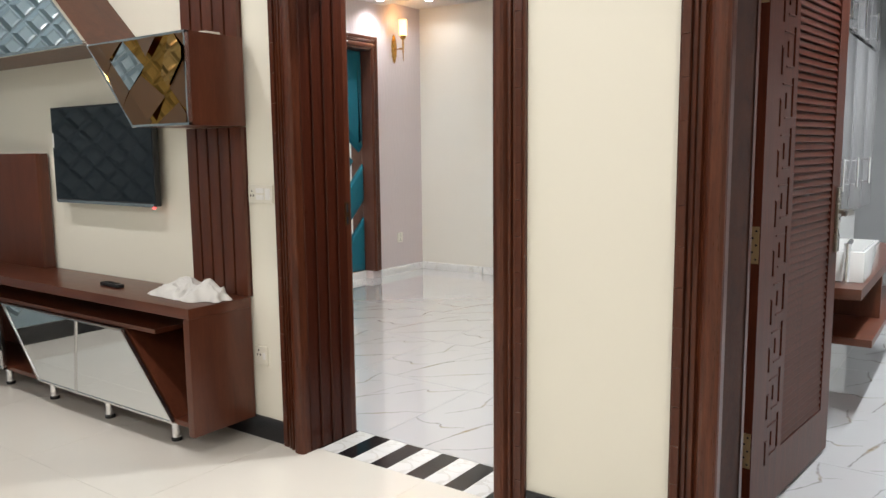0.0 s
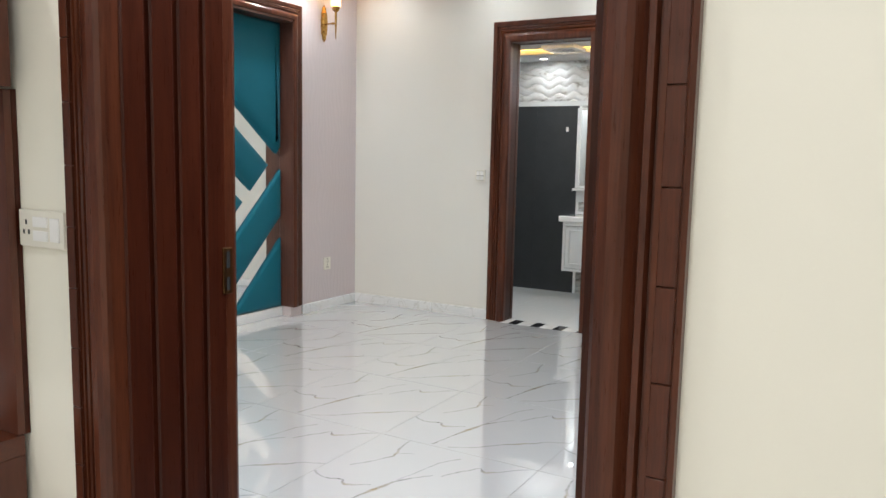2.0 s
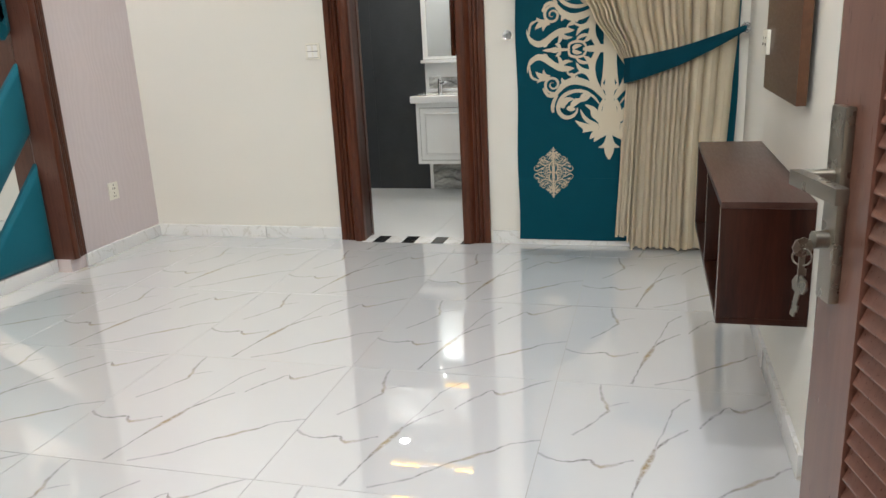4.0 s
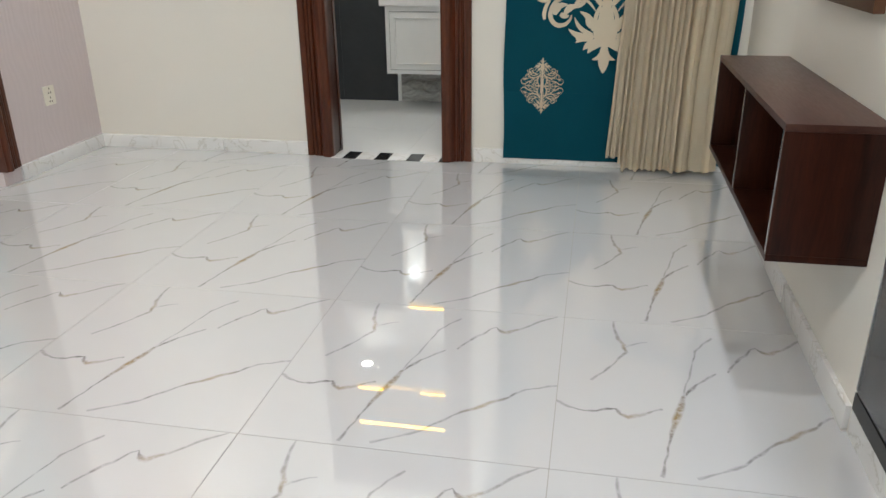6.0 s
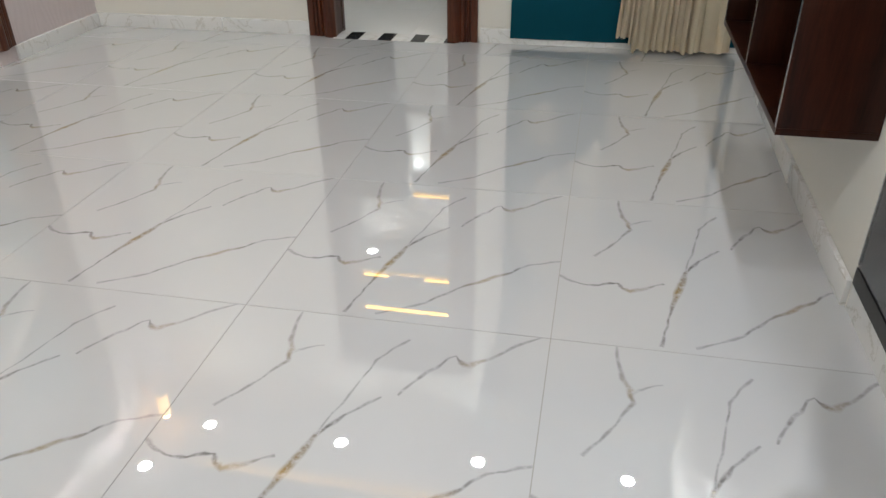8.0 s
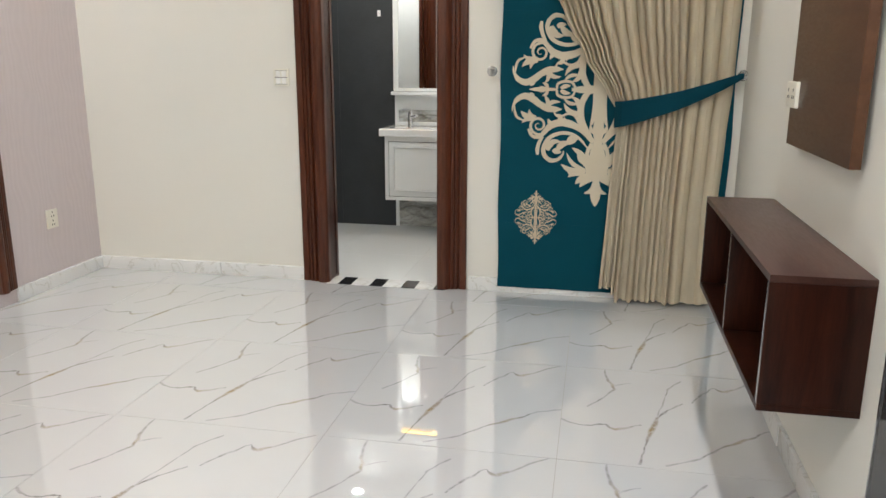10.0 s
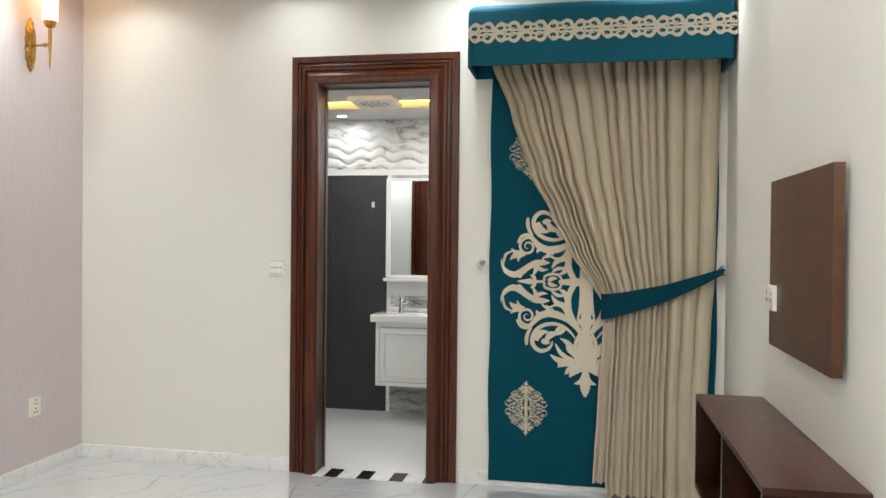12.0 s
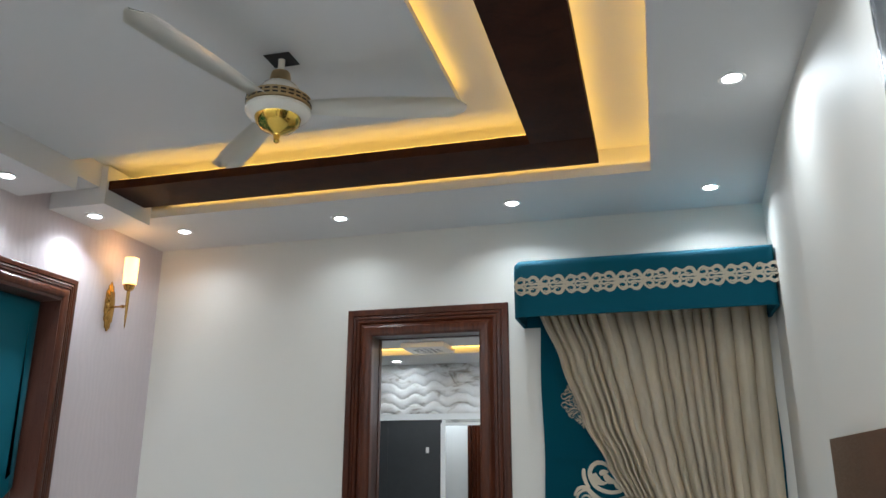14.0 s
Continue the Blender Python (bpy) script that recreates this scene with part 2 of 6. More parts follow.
M["glass"] = glass_material()
M["wallpaper"] = wallpaper_material()
M["marble"] = marble_material()
M["skirting"] = skirting_material()
M["cream_tile"] = soft_tile_material("cream_polished_tile", (0.68, 0.645, 0.58), (0.75, 0.715, 0.65), 0.04)
M["bath_tile"] = soft_tile_material("white_matt_tile", (0.68, 0.70, 0.70), (0.74, 0.76, 0.76), 0.22)
M["grout"] = plain("grey_grout", (0.30, 0.295, 0.28), 0.8)
M["dark_tile"] = dark_tile_material()
M["wave"] = wave_tile_material()
M["grey_wave"] = grey_wave_material()
M["screen"] = screen_material()
M["blue_panel"] = plain("slate_blue_wall_panel", (0.20, 0.27, 0.31), 0.3)
# Brown painted in place of a quilted panel reflected in the mirror door.
M["quilt_reflection"] = plain("brown_quilt_reflection", (0.070, 0.032, 0.008), 0.30, coat=0.3)
# Near-black colour in place of the shade inside holes.
M["dark_void"] = plain("unlit_cavity", (0.02, 0.02, 0.02), 0.9)


# ---- mesh helpers ----
def box(bm, x0, x1, y0, y1, z0, z1, slot=0, m=None):
    c = Matrix.Translation(((x0 + x1) / 2, (y0 + y1) / 2, (z0 + z1) / 2)) @ Matrix.Diagonal((abs(x1 - x0), abs(y1 - y0), abs(z1 - z0), 1))
    made = bmesh.ops.create_cube(bm, size=1, matrix=(m @ c) if m else c)
    if slot:
        for f in {f for v in made["verts"] for f in v.link_faces}:
            f.material_index = slot
    return made["verts"]


def soften(bm, width=0.003, segments=2, verts=None):
    edges = list(bm.edges) if verts is None else list({e for v in verts for e in v.link_edges})
    bmesh.ops.bevel(bm, geom=edges, offset=width, segments=segments, profile=0.7, affect="EDGES", clamp_overlap=True)


def tube(bm, a, b, r0, r1=None, n=16, caps=True):
    a, b = Vector(a), Vector(b)
    d = b - a
    m = Matrix.Translation((a + b) / 2) @ d.to_track_quat("Z", "Y").to_matrix().to_4x4()
    return bmesh.ops.create_cone(bm, cap_ends=caps, segments=n, radius1=r0, radius2=r0 if r1 is None else r1, depth=d.length, matrix=m)["verts"]


def lathe(bm, profile, m=None, n=24):
    """Turns (radius, height) pairs about z."""
    rings = []
    for r, z in profile:
        rings.append([bm.verts.new((r * math.cos(2 * math.pi * i / n), r * math.sin(2 * math.pi * i / n), z)) for i in range(n)])
    for a, b in zip(rings, rings[1:]):
        for i in range(n):
            bm.faces.new((a[i], a[(i + 1) % n], b[(i + 1) % n], b[i]))
    if profile[0][0] > 1e-4:
        bm.faces.new(list(reversed(rings[0])))
    if profile[-1][0] > 1e-4:
        bm.faces.new(rings[-1])
    bmesh.ops.remove_doubles(bm, verts=[v for r in rings for v in r], dist=1e-6)
    if m:
        bmesh.ops.transform(bm, matrix=m, verts=[v for r in rings for v in r if v.is_valid])
    return bm


def prism(bm, outline, depth, m=None):
    """A flat outline (x, z) with thickness along +y from 0 to depth."""
    a = [bm.verts.new((x, 0, z)) for x, z in outline]
    b = [bm.verts.new((x, depth, z)) for x, z in outline]
    bm.faces.new(a)
    bm.faces.new(list(reversed(b)))
    for i in range(len(a)):
        j = (i + 1) % len(a)
        bm.faces.new((a[j], a[i], b[i], b[j]))
    if m:
        bmesh.ops.transform(bm, matrix=m, verts=a + b)
    return a + b


def finish(bm, name, mats, smooth=False):
    bmesh.ops.recalc_face_normals(bm, faces=bm.faces)
    me = bpy.data.meshes.new(name)
    bm.to_mesh(me)
    bm.free()
    for mt in mats if isinstance(mats, (list, tuple)) else [mats]:
        me.materials.append(mt)
    if smooth:
        me.polygons.foreach_set("use_smooth", [True] * len(me.polygons))
        me.set_sharp_from_angle(angle=radians(38))
    return me


def part(name, bm, material, parent=None, label="", smooth=False):
    ob = new(name, finish(bm, name, material, smooth))
    ob.parent = parent
    if label:
        tagged(ob, label)
    return ob


def block(name, dims, material, parent=None, label="", bevel=0.0):
    bm = bmesh.new()
    box(bm, *dims)
    if bevel:
        soften(bm, bevel)
    return part(name, bm, material, parent, label, bool(bevel))


def thing(name, label, category, at=None, group="", kind=""):
    ob = new(name)
    ob.empty_display_size = 0.05
    if at is not None:
        ob.matrix_world = at if isinstance(at, Matrix) else Matrix.Translation(at)
    return tagged(ob, label, category, group, kind)


def structure(name, dims, material, label, category="wall"):
    return tagged(block(name, dims, material), label, category, kind="structure")


def wall_with_hole(name, x0, x1, y0, y1, z1, holes, material, label):
    """A wall along x with door openings (x from, x to, height)."""
    bm = bmesh.new()
    at = x0
    for a, b, h in sorted(holes):
        if a > at:
            box(bm, at, a, y0, y1, 0, z1)
        box(bm, a, b, y0, y1, h, z1)
        at = b
    if x1 > at:
        box(bm, at, x1, y0, y1, 0, z1)
    bmesh.ops.remove_doubles(bm, verts=bm.verts, dist=1e-5)
    return tagged(part(name, bm, material), label, "wall", kind="structure")

# ---- the large structure ----
A0, A1, AH = -3.912, -2.920, 2.213     # clear opening of the bedroom door
D0, D1 = -2.145, -1.131                 # opening of the second bath door
B0, B1, BH = -5.207, -4.539, 2.225     # opening of the bathroom door
TALL = 3.1

wall_entrance = wall_with_hole("wall_entrance", -7.1, 2.4, YA0, 4.774, TALL, [(A0, A1, AH), (D0, D1, AH)], M["lounge_wall"], "cream painted plaster wall with two door openings")
wall_inner = wall_with_hole("wall_bedroom_south", XL, -2.42, 4.775, 4.80, TALL, [(A0, A1, AH)], M["wall"], "off-white painted plaster wall around the bedroom door")
wall_far = wall_with_hole("wall_bedroom_north", -7.0, -2.42, YB, YB + 0.10, TALL, [(B0, B1, BH)], M["wall"], "off-white painted plaster wall with the bathroom doorway")
# mauve side wall with the headboard niche
N0, N1, NH = 5.58, 8.245, 2.335
bm = bmesh.new()
box(bm, -7.0, XL, 4.6, N0, 0, TALL)
box(bm, -7.0, XL, N1, YB, 0, TALL)
box(bm, -7.0, XL, N0, N1, NH, TALL)
box(bm, -7.0, -6.84, N0, N1, 0, NH)
tagged(part("wall_bedroom_west", bm, M["wallpaper"]), "mauve wallpapered wall with a faint wave pattern", "wall", kind="structure")
# side wall with the wardrobe recess
W0, W1 = 5.20, 6.735
XE = -3.045                        # face of the side wall beside the shelf


def east_x(y):
    """The side wall runs slightly askew towards the far corner."""
    return XE + (XR - 0.004 - XE) * max(0.0, min(1.0, (y - 7.95) / (YB - 7.95)))


bm = bmesh.new()
prism(bm, [(XE, W1), (XE, 7.95), (XR - 0.004, YB), (-2.42, YB), (-2.42, W1)], TALL, Matrix(((1, 0, 0, 0), (0, 0, 1, 0), (0, 1, 0, 0), (0, 0, 0, 1))))
box(bm, XR, -2.42, 4.80, W0, 0, TALL)
box(bm, XR, -2.42, W0, W1, 2.62, TALL)
box(bm, -2.50, -2.42, W0, W1, 0, 2.62)
tagged(part("wall_bedroom_east", bm, M["wall"]), "off-white painted side wall with a wardrobe recess", "wall", kind="structure")

# bedroom ceiling: border, stepped blocks, recess, centre panel
bm = bmesh.new()
R0, R1, F0, F1 = -6.36, -3.566, 5.45, 8.48
box(bm, XL, XR, F1, YB, ZC, ZC + 0.05)
box(bm, R1, XR, 4.80, F1, ZC, ZC + 0.05)
box(bm, XL, R1, 4.80, F0, ZC, ZC + 0.05)
box(bm, XL, -6.40, F0, F1, ZC + 0.05, ZTOP)
box(bm, R1 + 0.10, XR, 4.80, YB, ZC + 0.05, ZTOP)
box(bm, XL, R1 + 0.10, F1 + 0.10, YB, ZC + 0.05, ZTOP)
box(bm, XL, R1 + 0.10, 4.80, F0 - 0.10, ZC + 0.05, ZTOP)
for y0, y1 in ((5.45, 5.90), (6.10, 6.90), (7.10, 7.88), (8.09, 8.478)):
    box(bm, XL, R0, y0, y1, 2.805, 3.02)
box(bm, -6.42, -4.335, 6.05, 7.83, 2.945, 2.975)
box(bm, -6.40, -4.42, 6.14, 7.745, 2.975, ZTOP)
box(bm, XL, XR, 4.80, YB, ZTOP, ZTOP + 0.06)
tagged(part("ceiling", bm, M["ceiling"]), "white plaster ceiling with a stepped recessed tray", "ceiling", kind="structure")

# dark veneer band hung in the recess, with its light tapes
band = thing("ceiling_beam", "dark veneered timber band framing the ceiling tray", "beam", kind="structure")
for nm, dims in (("beam_board", (-6.355, -3.806, 8.10, 8.405, 2.885, 2.935)), ("beam_board", (-4.095, -3.806, 5.83, 8.098, 2.885, 2.935)),
                 ("beam_board", (-6.355, -4.097, 5.53, 5.828, 2.885, 2.935))):
    block(nm, dims, M["beam"], band, bevel=0.003)
for dims in ((-6.30, -3.84, 8.34, 8.39, 2.936, 2.942), (-6.30, -4.10, 8.115, 8.15, 2.936, 2.942), (-3.86, -3.82, 5.6, 8.34, 2.936, 2.942),
             (-4.08, -4.045, 5.85, 8.10, 2.936, 2.942)):
    block("light_tape", dims, M["strip"], band, "glowing warm light tape")
for dims in ((-6.30, -3.50, F1 + 0.03, F1 + 0.06, ZC + 0.051, ZC + 0.058), (R1 + 0.03, R1 + 0.06, 5.45, F1 + 0.02, ZC + 0.051, ZC + 0.058),
             (-4.375, -4.35, 6.1, 7.75, 2.976, 2.982), (-6.35, -4.40, 7.77, 7.795, 2.976, 2.982)):
    block("light_tape", dims, M["strip"], band, "glowing warm light tape")

# lounge shell
structure("wall_lounge_west", (-7.1, -6.962, -2.5, 4.545, 0, TALL), M["lounge_wall"], "cream painted lounge wall")
structure("wall_lounge_east", (2.4, 2.5, -2.5, 4.545, 0, TALL), M["lounge_wall"], "cream painted lounge wall")
structure("wall_lounge_south", (-9.0, 2.4, -2.6, -2.5, 0, TALL), M["lounge_wall"], "cream painted lounge wall")
structure("ceiling_lounge", (-9.0, 2.4, -2.5, 4.545, 3.02, 3.1), M["ceiling"], "white plaster lounge ceiling", "ceiling")
# bathroom behind the bedroom
BY = 10.72
structure("wall_bath_north", (-6.2, -3.9, BY + 0.012, BY + 0.15, 0, 2.6), M["wall"], "bathroom end wall behind the tiles")
structure("wall_bath_west", (-6.2, -6.1, YB + 0.10, BY + 0.012, 0, 2.6), M["dark_tile"], "charcoal tiled bathroom side wall")
structure("wall_bath_east", (-4.0, -3.9, YB + 0.10, BY + 0.012, 0, 2.6), M["white_gloss"], "white tiled bathroom side wall")
structure("wall_bath_south", (-6.1, B0 - 0.02, YB + 0.102, YB + 0.112, 0, 2.27), M["white_gloss"], "white tiled wall beside the doorway")
bm = bmesh.new()
box(bm, -6.1, -4.0, YB + 0.10, 9.62, 2.27, 2.31)
box(bm, -6.1, -4.0, 10.22, BY + 0.012, 2.27, 2.31)
box(bm, -6.1, -5.75, 9.62, 10.22, 2.27, 2.31)
box(bm, -4.55, -4.0, 9.62, 10.22, 2.27, 2.31)
box(bm, -5.60, -4.70, 9.74, 10.10, 2.30, 2.33)
box(bm, -6.1, -4.0, YB + 0.10, BY + 0.012, 2.44, 2.5)
tagged(part("ceiling_bath", bm, M["ceiling"]), "white bathroom ceiling with a lit recess", "ceiling", kind="structure")
cove = thing("cove_light", "warm light tapes in the bathroom ceiling recess, one added on the panel edge", "light", (0, 0, 0))
# The last strip is added; its glow stands for the lit slot.
for dims in ((-5.74, -4.56, 9.625, 9.65, 2.312, 2.32), (-5.74, -4.56, 10.19, 10.215, 2.312, 2.32), (-5.60, -4.70, 9.732, 9.7395, 2.303, 2.328)):
    block("light_tape", dims, M["strip"], cove)
# second bathroom shell
structure("wall_bath2_west", (-2.42, -2.40, 4.80, 9.4, 0, 2.75), M["white_gloss"], "white tiled wall of the second bathroom")
structure("wall_bath2_east", (-0.5, -0.4, 4.80, 9.4, 0, 2.75), M["white_gloss"], "white tiled wall of the second bathroom")
structure("wall_bath2_north", (-2.40, -0.5, 9.3, 9.4, 0, 2.75), M["grey_gloss"], "grey tiled end wall of the second bathroom")
structure("ceiling_bath2", (-2.42, -0.4, 4.80, 9.4, 2.75, 2.8), M["ceiling"], "white ceiling of the second bathroom", "ceiling")


# ---- skirtings ----
def skirting(name, runs, material, label, height, group="skirting boards"):
    s = thing(name, label, "skirting", kind="structure")
    for dims in runs:
        piece = block("skirting_piece", (*dims, 0, height), material, s, bevel=0.002)
        if dims[1] == XR:
            for v in piece.data.vertices:
                v.co.x += east_x(v.co.y) - XR
    return s


sk = []
x = XL + 0.016
while x < -5.40:
    sk.append((x, min(x + 0.795, -5.365), YB - 0.015, YB))
    x += 0.80
sk.append((-4.38, XR - 0.001, YB - 0.015, YB))
y = 8.372
sk.append((XL, XL + 0.015, y, YB - 0.001))
y = 9.09
while y > 6.95:
    sk.append((XR - 0.015, XR, max(y - 0.795, W1 + 0.004), y - 0.012))
    y -= 0.80
sk += [(XL, XL + 0.015, 4.802, 5.45), (-6.84, -6.80, N0 + 0.003, N1 - 0.003), (XL + 0.016, -4.07, 4.801, 4.815)]
skirting("baseboard", sk, M["skirting"], "polished white marble skirting with grey veins", 0.078)
skirting("baseboard_lounge", [(-6.9, -4.058, YA0 - 0.012, YA0), (-2.807, -2.292, YA0 - 0.012, YA0)], M["granite"], "black granite skirting", 0.105)


# ---- door frames ----
def casing_profile(w):
    """Outline of a moulded architrave: (across from the wall side to the opening, out from the wall)."""
    k = w / 0.16
    inner = [(0.034, 0.022), (0.037, 0.012), (0.042, 0.012), (0.046, 0.026), (0.056, 0.029), (0.059, 0.019), (0.064, 0.019), (0.068, 0.032), (0.079, 0.034),
             (0.083, 0.025), (0.090, 0.029), (0.100, 0.043), (0.112, 0.050), (0.130, 0.052), (0.148, 0.050), (0.157, 0.043)]
    return [(0, 0), (0, 0.018), (0.006, 0.022)] + [(a * k, o) for a, o in inner] + [(w, 0.034), (w, 0)]


def casing(bm, x0, x1, h, w, y, side, wr=None):
    """Mitred moulding round an opening, outer edges x0..x1 and h, standing out from y towards side."""
    prof = casing_profile(w)
    wide = casing_profile(wr or w)
    rows = []
    for corner in range(4):
        row = []
        for (a, o), (c, _) in zip(prof, wide):
            px = x0 + a if corner < 2 else x1 - c
            pz = 0.0 if corner in (0, 3) else h - a
            row.append(bm.verts.new((px, y + side * o, pz)))
        rows.append(row)
    for r, s in zip(rows, rows[1:]):
        for i in range(len(prof) - 1):
            bm.faces.new((r[i], r[i + 1], s[i + 1], s[i]))
    for r in (rows[0], rows[3]):
        bm.faces.new(r)


def door_frame(name, label, x0, x1, h, ox0, ox1, oh, y0, y1, w, grooves=True, wr=None, reach=0.03, lining="jamb"):
    """Lining with grooves and a casing on each face; ox0, ox1, oh are the casing's outer edges."""
    f = thing(name, label, "door frame", kind="structure")
    bm = bmesh.new()
    casing(bm, ox0, ox1, oh, w, y0, -1, wr)
    part("casing", bm, M["mahogany"], f, smooth=False)
    bm = bmesh.new()
    casing(bm, ox0, ox1, oh, w, y1, 1, wr)
    part("casing", bm, M["mahogany"], f)
    end = y1 + reach
    lx0, lx1, lh = ox0 + w - 0.004, ox1 - (wr or w) + 0.004, oh - w + 0.004
    t = 0.02
    for a, b, sgn in ((lx0 - t, lx0, 1), (lx1, lx1 + t, -1)):
        bm = bmesh.new()
        box(bm, a, b, y0 - 0.03, end, 0, lh)
        if grooves:
            n = 4
            step = (y1 - y0 + 0.02) / n
            for i in range(n):
                ya = y0 - 0.008 + i * step
                face = b if sgn > 0 else a
                vs = box(bm, min(face, face + sgn * 0.009), max(face, face + sgn * 0.009), ya + 0.006, ya + step - 0.006, 0.001, lh - 0.001)
                soften(bm, 0.004, 1, vs)
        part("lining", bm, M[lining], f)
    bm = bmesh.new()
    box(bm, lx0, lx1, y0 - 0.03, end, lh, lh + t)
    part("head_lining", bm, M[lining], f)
    return f


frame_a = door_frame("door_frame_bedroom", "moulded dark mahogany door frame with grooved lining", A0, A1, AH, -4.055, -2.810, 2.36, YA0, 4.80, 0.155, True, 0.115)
frame_b = door_frame("door_frame_bath", "moulded dark mahogany frame of the bathroom doorway", B0, B1, BH, -5.364, -4.394, 2.374, YB, YB + 0.10, 0.165, False, None, 0.0)
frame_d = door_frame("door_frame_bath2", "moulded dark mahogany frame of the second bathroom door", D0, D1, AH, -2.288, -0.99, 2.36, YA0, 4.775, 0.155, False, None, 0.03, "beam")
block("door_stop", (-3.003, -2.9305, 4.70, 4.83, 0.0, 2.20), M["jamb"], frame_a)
# short cover blocks let into the outer band of the casings
for fr, xs in ((frame_a, (-4.034, -2.831)), (frame_d, (-2.267,))):
    me = None
    for xc in xs:
        for i in range(18):
            if me is None:
                bm = bmesh.new()
                box(bm, -0.0125, 0.0125, -0.0018, 0.004, 0.0006, 0.1248)
                soften(bm, 0.0009, 1)
                me = finish(bm, "cover_block", M["mahogany"])
            ob = new("cover_block", me)
            ob.parent = fr
            ob.location = (xc, YA0 - 0.0255, 0.02 + i * 0.126)


# strike plate in the lining
def strike_plate():
    s = thing("strike_plate", "dull brass strike plate let into the door lining", "door hardware")
    bm = bmesh.new()
    box(bm, -3.8955, -3.8908, 4.792, 4.820, 0.990, 1.096)
    soften(bm, 0.001, 1)
    part("plate", bm, M["dark_bronze"], s)
    for z0, z1 in ((0.998, 1.028), (1.050, 1.088)):
        block("slot", (-3.8907, -3.8903, 4.801, 4.811, z0, z1), M["dark_void"], s)
    return s


strike_plate()


# ---- door leaves ----
def door_leaf(name, label, width, height, side=1, finish_key="leaf"):
    """A leaf whose hinge edge is at x = 0 and that reaches to -x (side 1) or +x (side -1); its show face looks to -y."""
    turn = Matrix.Diagonal((side, 1, 1, 1))
    d = thing(name, label, "door", kind="structure")
    th = 0.042
    lou0, lou1 = -width + 0.115, -0.31
    grooves = ((-0.268, -0.246, 0.0, 0.133), (-0.200, -0.182, 0.053, 0.108), (-0.145, -0.127, 0.078, 0.168))
    starts = [0.352 + 0.172 * k for k in range(int((height - 0.50) / 0.172) + 1)]
    bm = bmesh.new()
    box(bm, -width, lou0 - 0.002, 0, th, 0.012, height)
    box(bm, lou0 - 0.002, lou1 + 0.002, 0, th, 0.012, 0.21)
    box(bm, lou0 - 0.002, lou1 + 0.002, 0, th, height - 0.13, height)
    box(bm, lou0 - 0.002, lou1 + 0.002, 0.016, th, 0.21, height - 0.13)
    # hinge stile with a stepped fret of sunk uprights
    box(bm, lou1 + 0.002, 0, 0.009, th, 0.012, height)
    at = lou1 + 0.002
    for g0, g1, down0, down1 in grooves:
        box(bm, at, g0, 0, 0.009, 0.012, height)
        low = 0.012
        for top in starts:
            box(bm, g0, g1, 0, 0.009, low, top - down1)
            low = top - down0
        box(bm, g0, g1, 0, 0.009, low, height)
        at = g1
    box(bm, at, 0, 0, 0.009, 0.012, height)
    bmesh.ops.remove_doubles(bm, verts=bm.verts, dist=1e-5)
    bm.transform(turn)
    part("leaf_panel", bm, M[finish_key], d)
    bm = bmesh.new()
    prof = [(0.0, 0.015), (0.0, 0.006), (0.0015, 0.0025), (0.004, 0.0025), (0.0262, 0.0115), (0.0272, 0.015)]
    a = [bm.verts.new((lou0, p[1], p[0])) for p in prof]
    b = [bm.verts.new((lou1, p[1], p[0])) for p in prof]
    for i in range(len(prof) - 1):
        bm.faces.new((a[i], a[i + 1], b[i + 1], b[i]))
    bm.faces.new(a)
    bm.faces.new(b)
    bm.transform(turn)
    me = finish(bm, "louvre_slat", M[finish_key])
    z = 0.215
    while z < height - 0.16:
        ob = new("louvre_slat", me)
        ob.parent, ob.location = d, (0, 0, z)
        z += 0.028
    # Thin rails added to catch light, standing for the lit edges of grooves.
    for top in starts:
        bm = bmesh.new()
        for xa, xb, down in ((-0.246, -0.150, 0.026), (-0.245, -0.180, 0.138), (-0.150, -0.124, 0.077)):
            vs = box(bm, xa + 0.0005, xb - 0.0005, -0.0032, 0.002, top - down - 0.003, top - down + 0.003)
            soften(bm, 0.0014, 1, vs)
        bm.transform(turn)
        part("fret_rail", bm, M[finish_key], d)
    return d


def butt_hinges(door, out, heights):
    """Brass leaves let into the hinge edge, which looks to local x times out."""
    for zc in heights:
        bm = bmesh.new()
        box(bm, min(-0.001 * out, 0.0035 * out), max(-0.001 * out, 0.0035 * out), 0.004, 0.036, zc - 0.062, zc + 0.062)
        tube(bm, (0.005 * out, 0.040, zc - 0.062), (0.005 * out, 0.040, zc + 0.062), 0.006, n=10)
        hg = part("hinge", bm, M["old_brass"], door, "worn brass butt hinge")
        for k in range(5):
            bm = bmesh.new()
            y, z = 0.013 + 0.012 * (k % 2), zc - 0.048 + k * 0.024
            tube(bm, (0.0035 * out, y, z), (0.0047 * out, y, z), 0.004, n=8)
            part("screw", bm, M["slot"], hg)


